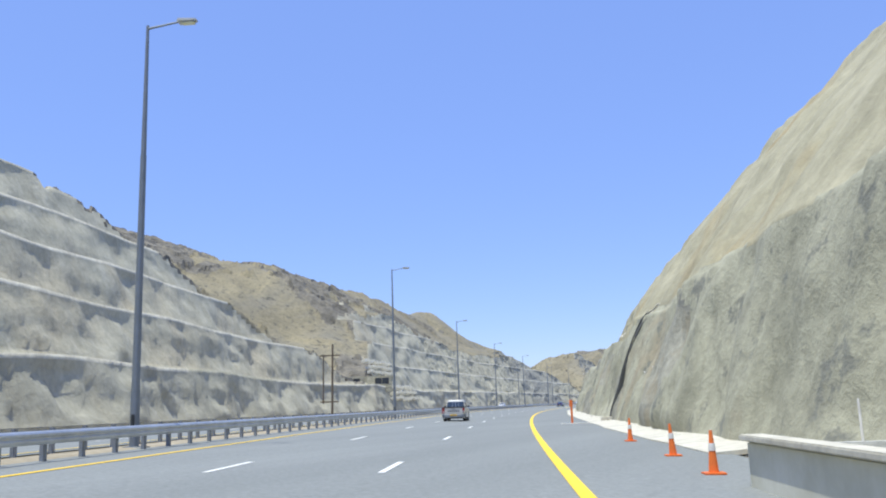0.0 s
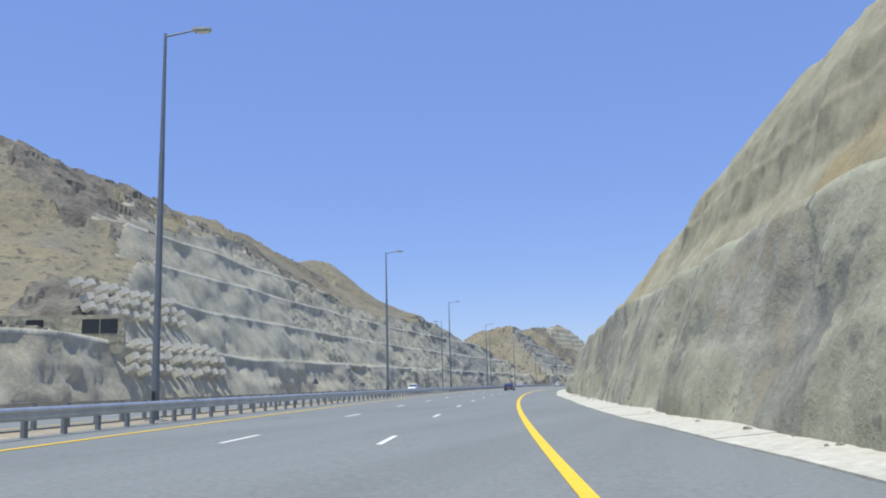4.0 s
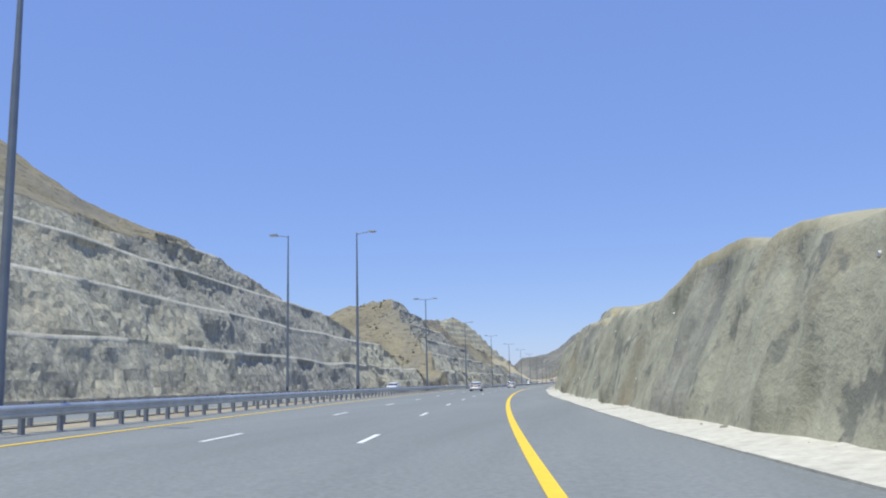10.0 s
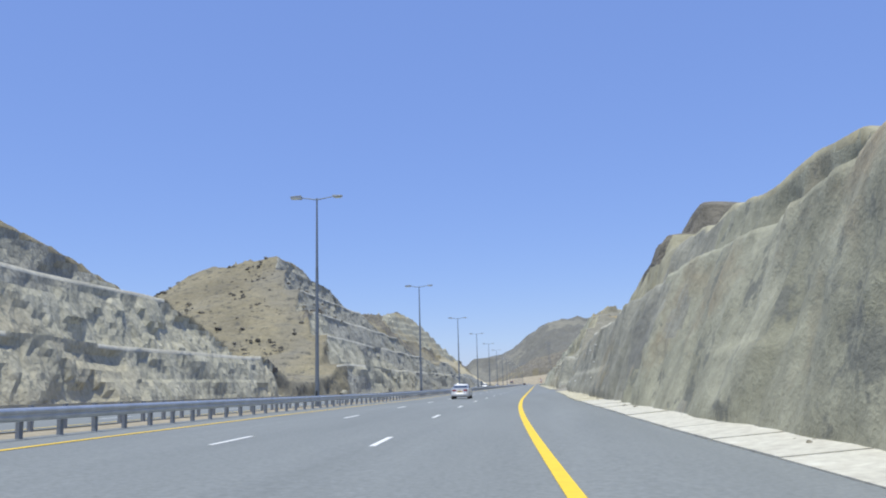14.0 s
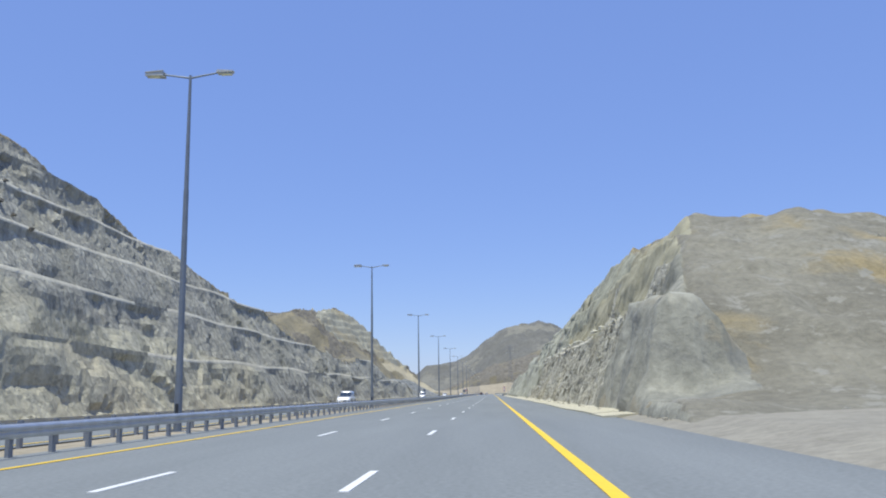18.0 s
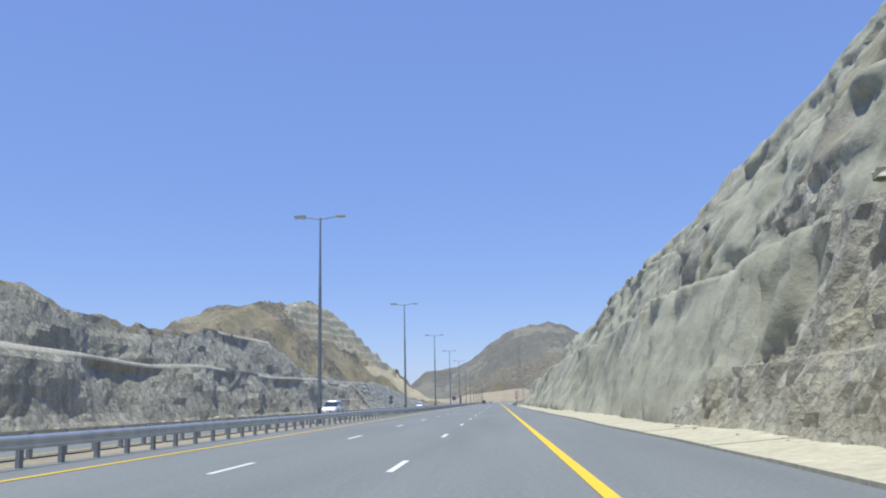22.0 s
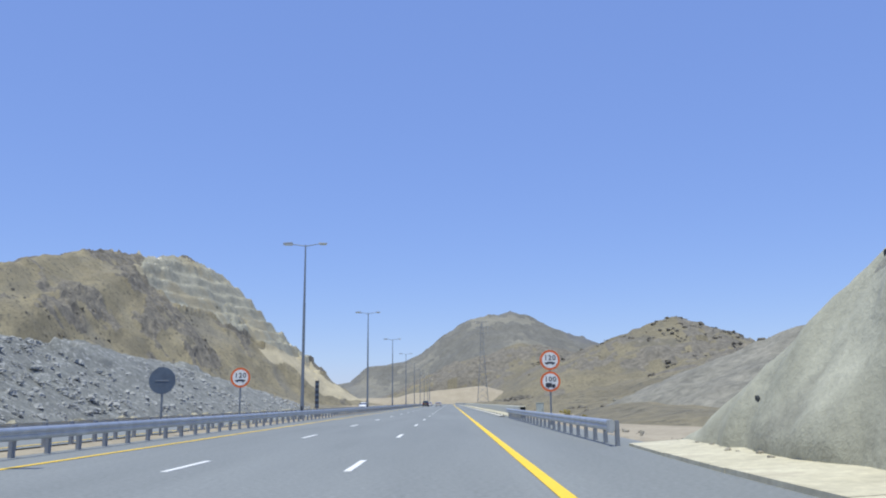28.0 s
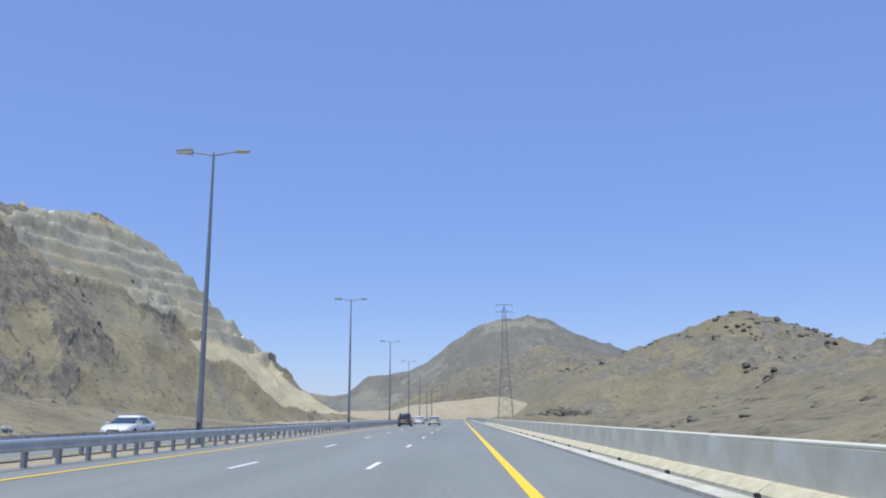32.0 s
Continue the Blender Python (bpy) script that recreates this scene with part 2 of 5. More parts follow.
SOFT = mottled("soft_cut_earth", [(0.33, 0.305, 0.225), (0.41, 0.385, 0.29), (0.49, 0.46, 0.355)], 0.25, 1.4, 0.95, bump_d=0.15, stretch=(1, 1, 0.5), patch=(0.44, 0.39, 0.275), patch_scale=0.05, patch_at=(0.5, 0.64), grain=0.35)
GREY_SLOPE = mottled("grey_stony_slope", [(0.165, 0.152, 0.115), (0.22, 0.204, 0.154), (0.28, 0.26, 0.198)], 0.12, 1.8, 0.95, bump_d=0.3, patch=(0.31, 0.25, 0.135), patch_scale=0.06, patch_at=(0.57, 0.68), speck=(0.29, 0.275, 0.225), speck_scale=0.45)
DUST = mottled("dusty_gravel", [(0.235, 0.215, 0.17), (0.31, 0.285, 0.225)], 0.3, 2.5, 0.95, bump_d=0.04)
BENCH = mottled("grey_bench_rock", [(0.195, 0.19, 0.15), (0.275, 0.265, 0.208), (0.36, 0.342, 0.262)], 0.15, 1.2, 0.95, bump_d=0.3, patch=(0.30, 0.265, 0.18), patch_scale=0.04)
HILL = mottled("dry_hillside", [(0.15, 0.131, 0.088), (0.247, 0.213, 0.134), (0.34, 0.292, 0.178)], 0.035, 1.1, 0.95, bump_d=0.5, patch=(0.215, 0.195, 0.145), patch_scale=0.035, patch_at=(0.48, 0.62), speck=(0.105, 0.098, 0.078), speck_scale=0.55, grain=0.65)
MOUNT = mottled("brown_mountain", [(0.135, 0.118, 0.079), (0.203, 0.176, 0.112), (0.27, 0.231, 0.144)], 0.03, 0.8, 0.95, bump_d=0.8, patch=(0.15, 0.136, 0.10), patch_scale=0.03, patch_at=(0.5, 0.66), speck=(0.085, 0.08, 0.062), speck_scale=0.5, grain=0.6)
# far-mountain tones: haze is put into these paler, greyer base colours
MOUNT_HAZED = mottled("haze_greyed_mountain", [(0.15, 0.143, 0.12), (0.20, 0.19, 0.153), (0.25, 0.233, 0.18)], 0.012, 0.12, 0.95, bump_d=2.0, patch=(0.13, 0.13, 0.125), patch_scale=0.006, patch_at=(0.48, 0.62))
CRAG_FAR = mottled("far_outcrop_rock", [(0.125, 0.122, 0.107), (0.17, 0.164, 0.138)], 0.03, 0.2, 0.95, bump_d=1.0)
CRAG = mottled("dark_outcrop_rock", [(0.09, 0.082, 0.068), (0.16, 0.145, 0.115), (0.25, 0.22, 0.165)], 0.25, 1.0, 0.95, bump_d=0.5)
FILL = mottled("tan_fill_slope", [(0.38, 0.33, 0.22), (0.47, 0.41, 0.28)], 0.08, 1.2, 0.95, bump_d=0.2)
GRAVEL = mottled("grey_rubble", [(0.122, 0.127, 0.114), (0.187, 0.191, 0.173), (0.262, 0.266, 0.24)], 0.35, 2.2, 0.95, bump_d=0.3, speck=(0.37, 0.37, 0.345), speck_scale=1.3, grain=0.75)
GRAVEL_LIGHT = mottled("broken_grey_stone", [(0.20, 0.204, 0.192), (0.42, 0.42, 0.395)], 0.8, 3.0, 0.95, bump_d=0.05)
PALE_BLOCK = mottled("pale_broken_block", [(0.42, 0.40, 0.32), (0.62, 0.59, 0.48)], 1.2, 4.0, 0.95, bump_d=0.03)
RUBBLE = mottled("beige_rubble", [(0.155, 0.147, 0.118), (0.22, 0.208, 0.167), (0.28, 0.262, 0.21)], 0.3, 1.2, 0.95, bump_d=0.3)
SAND = mottled("sandy_ground", [(0.28, 0.237, 0.165), (0.38, 0.325, 0.235)], 0.1, 2.0, 0.95, bump_d=0.05)
APRON = mottled("pale_concrete", [(0.47, 0.445, 0.37), (0.59, 0.56, 0.475)], 0.5, 3.0, 0.85, bump_d=0.01, patch=(0.42, 0.385, 0.30), patch_scale=0.35, patch_at=(0.55, 0.7))
CREAM = mottled("cream_concrete", [(0.455, 0.415, 0.29), (0.57, 0.522, 0.383)], 0.5, 3.0, 0.85, bump_d=0.01, patch=(0.42, 0.37, 0.26), patch_scale=0.3, patch_at=(0.55, 0.7))
WALLC = mottled("parapet_concrete", [(0.54, 0.53, 0.43), (0.63, 0.615, 0.51)], 0.8, 0.5, 0.85, bump_d=0.005)
CONC = mottled("grey_concrete", [(0.42, 0.42, 0.39), (0.52, 0.52, 0.48)], 0.6, 4.0, 0.85, bump_d=0.01)
LIP = mottled("bench_kerb_concrete", [(0.40, 0.37, 0.29), (0.62, 0.58, 0.47)], 0.15, 1.5, 0.9, bump_d=0.02)
YELLOW = plain("yellow_road_paint", (0.85, 0.56, 0.02), 0.6, 0, 0.08, 4)
WHITE = plain("white_road_paint", (0.75, 0.74, 0.70), 0.6, 0, 0.12, 6)
GALV = plain("galvanised_steel", (0.52, 0.54, 0.55), 0.45, 0.75, 0.15, 1.5)
POLE = plain("grey_pole_steel", (0.20, 0.225, 0.255), 0.55, 0.4, 0.12, 1.5)
DARK = plain("dark_steel", (0.04, 0.045, 0.05), 0.5, 0.2)


# ---- mesh helpers ----
def part(name, bm, mat, parent=None, label=""):
    me = bpy.data.meshes.new(name)
    bm.to_mesh(me)
    bm.free()
    me.materials.append(mat)
    ob = new(name, me)
    if parent:
        ob.parent = parent
    if label:
        ob["label"] = label
    return ob


def empty(name, m=None):
    ob = new(name)
    ob.empty_display_size = 0.2
    if m is not None:
        ob.matrix_world = m
    return ob


def box(x0, x1, y0, y1, z0, z1, bev=0.0, bm=None):
    bm = bm or bmesh.new()
    r = bmesh.ops.create_cube(bm, size=1)
    for v in r["verts"]:
        v.co = ((x0 + x1) / 2 + v.co.x * (x1 - x0), (y0 + y1) / 2 + v.co.y * (y1 - y0), (z0 + z1) / 2 + v.co.z * (z1 - z0))
    if bev:
        bmesh.ops.bevel(bm, geom=list({e for v in r["verts"] for e in v.link_edges}), offset=bev, segments=2, affect="EDGES")
    return bm


def tube(p0, p1, r0, r1, n=10, bm=None):
    bm = bm or bmesh.new()
    p0, p1 = Vector(p0), Vector(p1)
    q = (p1 - p0).to_track_quat("Z", "Y").to_matrix()
    rings = []
    for p, r in ((p0, r0), (p1, r1)):
        rings.append([bm.verts.new(p + q @ Vector((r * math.cos(a), r * math.sin(a), 0))) for a in [2 * math.pi * i / n for i in range(n)]])
    for i in range(n):
        bm.faces.new((rings[0][i], rings[0][(i + 1) % n], rings[1][(i + 1) % n], rings[1][i]))
    bm.faces.new(rings[0][::-1])
    bm.faces.new(rings[1])
    return bm


def grid_mesh(name, P, mats, index=None, smooth=True, flat=()):
    """A sheet from an (n, m, 3) array of places."""
    n, m = P.shape[:2]
    i = np.arange(n * m).reshape(n, m)
    quads = np.stack((i[:-1, :-1], i[1:, :-1], i[1:, 1:], i[:-1, 1:]), -1).reshape(-1, 4)
    me = bpy.data.meshes.new(name)
    me.vertices.add(n * m)
    me.vertices.foreach_set("co", P.reshape(-1).astype(np.float32))
    me.loops.add(len(quads) * 4)
    me.loops.foreach_set("vertex_index", quads.reshape(-1).astype(np.int32))
    me.polygons.add(len(quads))
    me.polygons.foreach_set("loop_start", np.arange(0, len(quads) * 4, 4, dtype=np.int32))
    for mt in mats:
        me.materials.append(mt)
    if index is not None:
        me.polygons.foreach_set("material_index", index.reshape(-1).astype(np.int32))
    sm = np.full(len(quads), smooth)
    if index is not None:
        sm = sm & ~np.isin(index.reshape(-1), flat)
    me.polygons.foreach_set("use_smooth", sm)
    me.update(calc_edges=True)
    me.validate()
    return new(name, me)


def strip(name, s0, s1, us, zs, mat, step=4.0, parent=None):
    """A ribbon along the road with the cross-section (us, zs)."""
    n = max(2, int(round((s1 - s0) / step)) + 1)
    s = np.linspace(s0, s1, n)[:, None]
    P = W(s, np.array(us, float)[None, :], np.array(zs, float)[None, :])
    ob = grid_mesh(name, P, [mat], smooth=False)
    if parent:
        ob.parent = parent
    return ob


# ---- ground and roads ----
g = np.array([-4500, -1500, -600, 0, 600, 1500, 2600, 4500.0])
G = np.stack(np.meshgrid(g, g + 700, indexing="ij") + [np.full((8, 8), -1.3)], -1)
tagged(grid_mesh("ground", G, [SAND]), "pale sandy desert ground reaching the horizon", "ground", kind="structure")
S0, S1 = -110, 1545
road = tagged(strip("road", S0, S1, [-11.75, -4, 6.3, 6.6], [0, 0, 0, -0.3], ASPHALT), "grey asphalt dual carriageway with three lanes", "road", kind="structure")
road_2 = tagged(strip("road_far_carriageway", S0, S1, [-29.5, -29.2, -13.6], [-0.3, 0, 0], ASPHALT), "grey asphalt opposite carriageway beyond the median", "road", kind="structure")
median = tagged(strip("median", S0, S1, [-13.7, -13.0, -12.2, -11.65], [-0.05, 0.02, 0.02, -0.05], SAND), "narrow sandy median strip between two guardrails", "median", kind="structure")
gap = tagged(strip("verge_gap", 546, 607, [6.3, 7.2, 8.6, 20, 60], [-0.04, 0.10, 0.36, 0.55, 1.2], DUST), "sandy ground in the gap between the two cliffs", "verge", kind="structure")
verge = tagged(strip("verge", S0, S1, [-60, -33, -29.1], [-0.15, -0.1, -0.02], SAND), "sandy verge at the foot of the cutting", "verge", kind="structure")
tagged(strip("verge_right", S0, S1, [6.2, 9, 120, 300], [-0.06, -0.1, -0.5, -1.0], SAND), "sandy verge beside the hard shoulder", "verge", kind="structure")
vs, vu = np.meshgrid(np.arange(940, 1560, 2.5), np.concatenate((np.arange(6.4, 60, 1.5), np.arange(60, 140, 2.5), np.arange(140, 330, 8))), indexing="ij")
vz = -0.45 + np.clip(vu - 13, 0, 110) * 0.19 * np.clip((vs - 990) / 60, 0, 1) * np.clip((1330 - vs) / 230, 0.06, 1) + np.clip(vu - 9, 0, 6) / 6 * (0.5 + 0.9 * fbm(vs / 17, vu / 17, 0.2, 4) + 0.5 * np.abs(fbm(vs / 6, vu / 6, 3.0, 3)))
VP = W(vs, vu)
VP[..., 2] = vz
tagged(grid_mesh("slope_right", VP[:, ::-1], [MOUNT]), "dry brown stony slope behind the parapet wall", "hillside", kind="structure")
for nm, u, w in (("edge_line", 1.54, 0.24), ("edge_line", -9.62, 0.18)):
    tagged(strip(nm, S0, 1400, [u - w / 2, u + w / 2], [0.012, 0.012], YELLOW, parent=road), "solid yellow painted edge line")


# ---- terrain beside the road ----
def profile(knots_u, knots_z, du=1.0):
    """Points along a cutting's section, about du apart."""
    us, zs = [knots_u[0]], [knots_z[0]]
    for a, b, c, d in zip(knots_u[:-1], knots_u[1:], knots_z[:-1], knots_z[1:]):
        n = max(1, int(round(math.hypot(b - a, d - c) / du)))
        for i in range(1, n + 1):
            us.append(a + (b - a) * i / n)
            zs.append(c + (d - c) * i / n)
    return np.array(us), np.array(zs)


# left: natural height on five lines parallel to the road
NL_S = [-120, 60, 110, 150, 168, 178, 185, 225, 270, 320, 360, 415, 440, 465, 490, 515, 545, 575, 590, 610, 625, 650, 675, 700, 735, 765, 800, 845, 870, 895, 910, 922, 940, 955, 966, 1000, 1045, 1062, 1080, 1180, 1300]
NL_45 = [40, 36, 26, 13, 7.2, 6.4, 6.4, 20, 25, 20, 20, 20, 25, 22.5, 19, 15, 3, 4, 9, 18, 24, 41, 34, 25, 19, 12, 11, 14.5, 9, 6.8, 5, 0.8, 0, 1, 8, 8.5, 8, 7, 6, 1.5, 5]
NL_65 = [45, 40, 31, 16, 11, 10, 10, 30, 34, 29.5, 29, 30, 31, 24, 19, 14, 5, 6, 11, 20, 26.5, 41.5, 36, 27, 23, 12, 10, 14.5, 9, 7.5, 7, 4, 4, 4, 10, 10.5, 10, 9, 8, 5, 13]
NL_90 = [50, 44, 38, 30, 31, 31.6, 32, 42, 46, 48, 46.5, 50.5, 40, 26, 19, 12, 6, 8, 12.5, 20, 24, 36, 36.5, 26, 18, 12, 10, 13, 9, 8, 9, 8, 9, 14, 18, 18.5, 15, 13, 11, 6, 14]
NL_130 = [50, 48, 45, 46, 49.6, 51.6, 53, 55, 57, 56, 49, 49, 39, 26, 18, 10, 5, 6, 9, 11, 13, 14, 20, 22, 16, 10, 9, 10, 10, 10, 12, 14, 17, 21, 23, 24, 20, 16, 12, 8, 16]
NL_200 = [45, 45, 45, 50, 52, 53.2, 54, 50, 52, 50, 40, 36, 28, 20, 12, 8, 5, 5, 6, 8, 10, 14, 18, 15, 12, 8, 8, 8, 6, 14, 16, 18, 20, 23, 25, 26, 24, 16, 14, 10, 18]
L_U = np.array([45, 65, 90, 130, 200, 330.0])


def nat_left(s, d):
    """Natural height at s, d metres left of the road's axis."""
    rows = np.stack([np.interp(s, NL_S, v) for v in (NL_45, NL_65, NL_90, NL_130, NL_200)] + [np.zeros_like(s)], -1)
    j = np.clip(np.searchsorted(L_U, d) - 1, 0, len(L_U) - 2)
    f = np.clip((d - L_U[j]) / (L_U[j + 1] - L_U[j]), 0, 1)
    z = np.take_along_axis(rows, j[..., None], -1)[..., 0] * (1 - f) + np.take_along_axis(rows, j[..., None] + 1, -1)[..., 0] * f
    z = z + np.clip((z - 22) / 15, 0, 1) * 2.6 * fbm(s / 38, d / 38, 6.0, 3)
    gentle = np.clip((s - 915) / 12, 0, 1) * 1.0      # a natural slope, not cut
    return z * (1 - gentle * (1 - np.clip((d - 32) / 13, 0, 1)))


def cones(x, y, hills):
    """Height of the highest of several sharp-sided hills (x, y, top, slope, roundness)."""
    z = np.full(np.shape(x), -50.0)
    for hx, hy, top, slope, rnd in hills:
        r = np.sqrt((x - hx) ** 2 + (y - hy) ** 2 + rnd * rnd) - rnd
        z = np.maximum(z, top - slope * r)
    return z


def terrain(name, side, sr, kn_u, kn_z, nat, outer, cut_mats, nat_mat, rough, du=1.0, foot=None, label="", extra=None, damp=None, flat=(), melt=False):
    """One side's hill: the cutting's stepped face, capped by the natural slope behind it."""
    pu, pz = profile(kn_u, kn_z, du)
    pu = np.concatenate((pu, outer))
    pz = np.concatenate((pz, np.full(len(outer), 400.0)))
    s = sr[:, None] + 0 * pu[None, :]
    d = pu[None, :] + 0 * s
    if foot is not None:
        d = d + foot(s, pz[None, :])
    zc = pz[None, :] + 0 * s
    if side > 0:                                        # the first ledge dips
        zc = zc - 0.55 * np.clip((s - 98) / 6, 0, 1) * np.clip((132 - s) / 6, 0, 1) * np.interp(zc, [2, 6, 9, 13], [0, 1, 1, 0])
    # unevenness of the berms along the road
    zc = zc + 0.5 * vnoise(s / 16, zc / 30, 3.3) * (zc > 3) * (zc < 300)
    n_z = nat(s, d)
    n_z = n_z + (1.0 * fbm(s / 14, d / 14, 0.5, 4)) * np.clip(n_z / 8, 0, 1)
    out = (fbm(s / 26, d / 20, 7.7, 4) + 0.35 * vnoise(s / 4, d / 4, 2.0) > np.where(s < 330, -0.12, np.where(s > 1050, 0.40 - 0.65 * np.clip((n_z - 70) / 9, 0, 1), 0.5))) & ((side < 0) | ((s > 575) & (s < 700)))
    cb, cd = blocks(s / 3.2, d / 3.2, 0.5)
    n_z = n_z + np.where(out, 0.7 + 0.8 * cb + 0.5 * cd, 0) * np.clip(n_z / 10, 0, 1)
    cut = zc <= n_z
    z = np.minimum(zc, n_z)
    if melt:                                            # weathered, rounded top edges
        k = np.where(s > 585, 1.5, 0.6) * np.clip(n_z / 4, 0, 1)
        f = np.clip(0.5 + 0.5 * (n_z - zc) / np.maximum(k, 0.01), 0, 1)
        z = n_z * (1 - f) + np.minimum(zc, 99) * f - k * f * (1 - f)
    u = side * d
    P = W(s, u, 0.0)
    P[..., 2] = z - 0.35
    disp = rough(s, z, d)
    if damp is not None:
        disp = disp * damp[None, :]
    h = np.interp(s, S_AX, HEAD)
    w = (0.25 + 0.75 * np.clip((n_z - zc) / 1.4, 0, 1)) * np.clip(z / 1.2 + 0.15, 0, 1)
    P[..., 0] += side * disp * w * np.cos(h)
    P[..., 1] += side * disp * w * np.sin(h)
    P[..., 2] += np.where(cut, 0.0, 0.5 * disp) * np.clip(z / 3, 0, 1)
    c = cut[:-1, :-1] & cut[1:, 1:]
    idx = np.where(c, cut_mats[1](s, z, d)[:-1, :-1], 0)
    if extra is not None:
        e = extra(s, z, d)[:-1, :-1]
        idx = np.where(~c & (e > 0), e, idx)
    idx = np.where((idx == 0) & out[:-1, :-1], len(cut_mats[0]) + 1, idx)
    if side > 0:
        P, idx = P[:, ::-1], idx[:, ::-1]
    ob = grid_mesh(name, P, [nat_mat] + cut_mats[0] + [CRAG], idx, flat=flat)
    return tagged(ob, label, "hillside", kind="structure")


LU = [32.0]
LZ = [-0.6]
for i in range(14):
    a, zt = 32.0 + 6.7 * i, 6.7 * (i + 1)
    LU += [a + 2.9, a + 2.95, a + 3.35, a + 6.6]
    LZ += [zt - 0.68, zt - 0.3, zt - 0.27, zt - 0.22]
l_outer = np.concatenate((np.arange(127, 166, 1.1), np.arange(166, 240, 2.0), np.arange(240, 335, 10)))
def terraced(z, rise=6.7):
    """Benches cut into a slope: steep faces with level berms between."""
    f = z / rise
    return rise * (np.floor(f) + np.minimum((f - np.floor(f)) / 0.6, 1.0))


Q_D = [40, 50, 60, 75, 88, 100, 112, 125, 140, 150, 158, 170, 182, 195, 212, 226, 236, 248, 262, 330]
Q_Z = [0, 2, 7, 16, 27, 38, 49, 62, 77, 85, 88.5, 83, 85, 81, 80, 82, 71, 59, 54, 42]
Q_RD = [40, 100, 150, 165, 182, 226, 260, 330]
Q_RS = [1462, 1446, 1444, 1400, 1360, 1374, 1340, 1320]


def hill_q(s, d):
    """The last hill on the left: a ridge that falls to a nose at the road, with a long slope before it."""
    out = np.full(np.shape(s), -60.0)
    far = s > 1040
    s, d = s[far], d[far]
    ahead = np.interp(d, Q_RD, Q_RS) + 5 * vnoise(s / 30, d / 22, 2.0) - s
    z = np.interp(d, Q_D, Q_Z) - np.where(ahead > 0, 0.20 * ahead + 0.0005 * ahead ** 2, -1.1 * ahead)
    out[far] = z + np.clip(z / 14, 0, 1) * (2.2 * fbm(s / 30, d / 26, 3.0, 3) - 1.4 * np.abs(fbm(s / 16, d / 12, 7.0, 3)))
    return out


def nose_edge(z, d):
    """How far in from the nose's outline a place of that height lies."""
    return d - np.interp(z, Q_Z[:11], Q_D[:11])


def benched(s, z, d):
    """Where benches are cut into the nose."""
    w = np.interp(z, [28, 40, 60, 86], [8, 20, 27, 30]) + 7 * vnoise(s / 14, d / 14, 6.0)
    return (s > 1335) & (z > 27 + 3 * vnoise(s / 9, d / 9, 1.0)) & (z < 84) & (nose_edge(z, d) < w)


def nat_l(s, d):
    h = hill_q(s, d)
    h = np.where(benched(s, h, d), terraced(h, 7.4), h)
    low = nat_left(s, d) * np.clip((1250 - s) / 90, 0, 1)
    return np.maximum(low, h)


def extra_l(s, z, d):
    """Materials of what is not cut: rubble bank, the benched nose and the tan chute below it."""
    bank = (s > 925) & (s < 1112 + 0.9 * (d - 45)) & (z < 17 + 4 * vnoise(s / 9, d / 9, 2.0)) & (vnoise(s / 30, d / 30, 1.0) + 0.4 * vnoise(s / 7, d / 7, 3.0) > -0.8 + 0.008 * np.clip(d - 60, 0, 90))
    n = hill_q(s, d)
    ph = (n / 7.4) % 1
    m = np.where(benched(s, n, d), np.where((ph > 0.56) & (ph < 0.64) & (vnoise(s / 9, d / 9, 8.0) > 0.0), 3, 7), 0)
    chute = (s > 1340) & (n < 34 + 3 * vnoise(s / 12, d / 12, 4.0)) & (n > 3) & (nose_edge(n, d) < 13 + 4 * vnoise(s / 10, d / 10, 5.0)) & (nose_edge(n, d) > 1.5)
    m = np.where(chute & (m == 0), 4, m)
    return np.where(bank, 5, m)


def rough_l(s, z, d):
    soft = 0.8 * fbm(s / 9, z / 6, d / 9, 3, 0.5)
    big, bd = blocks(s / 4.2, z / 3.4, d / 5)
    small, sd = blocks(s / 1.5 + 0.3 * z, z / 2.2, d / 3)
    rib = np.abs(fbm(s / 1.9 + 0.15 * z, z / 7, 4.0, 3))
    crag = np.clip(0.65 + 0.6 * vnoise(s / 30, z / 9, 5.5), 0.25, 1.2)
    hard = np.interp(s, [170, 300, 440, 1250, 1300], [0.35, 0.5, 0.95, 0.95, 0.3])
    gully = np.clip((340 - s) / 60, 0, 1) * np.clip(1 - z / 30, 0.35, 1) * (0.75 * np.abs(fbm(s / 3.4 + 0.2 * z, z / 3.0, d / 7, 3)) - 0.35 * np.abs(vnoise(s / 1.5, z / 1.4, 2.0)))
    return gully + soft * np.interp(hard, [0.3, 1], [0.8, 1]) + hard * crag * (0.42 * big + 0.3 * bd + 0.16 * small + 0.12 * sd + 0.4 * rib)


def mats_l(s, z, d):
    lips = _lip[None, :] & (vnoise(s / 22, z / 3, 8.0) > np.where(s < 430, -0.66, -0.62)) & (s < 900)
    m = np.where(vnoise(s / 60, z / 20, 1.0) + (s < 400) * 0.7 - ((s > 430) & (s < 560)) * 0.35 - ((s > 560) & (s < 1300)) * 0.7 > 0, 1, 2)
    m = np.where((s > 985) | ((s > 540) & (s < 580 + 1.6 * z)), 0, m)
    return np.where(lips, 3, np.where((m > 0) & (s < 285 + 45 * vnoise(s / 20, z / 8, 4.0)), 6, m))


_pu, _pz = profile(LU, LZ, 0.75)
_damp = np.concatenate((1 - 0.8 * np.exp(-(((_pz + 3.7) % 6.7 - 3.2) / 0.5) ** 2), np.ones(len(l_outer))))
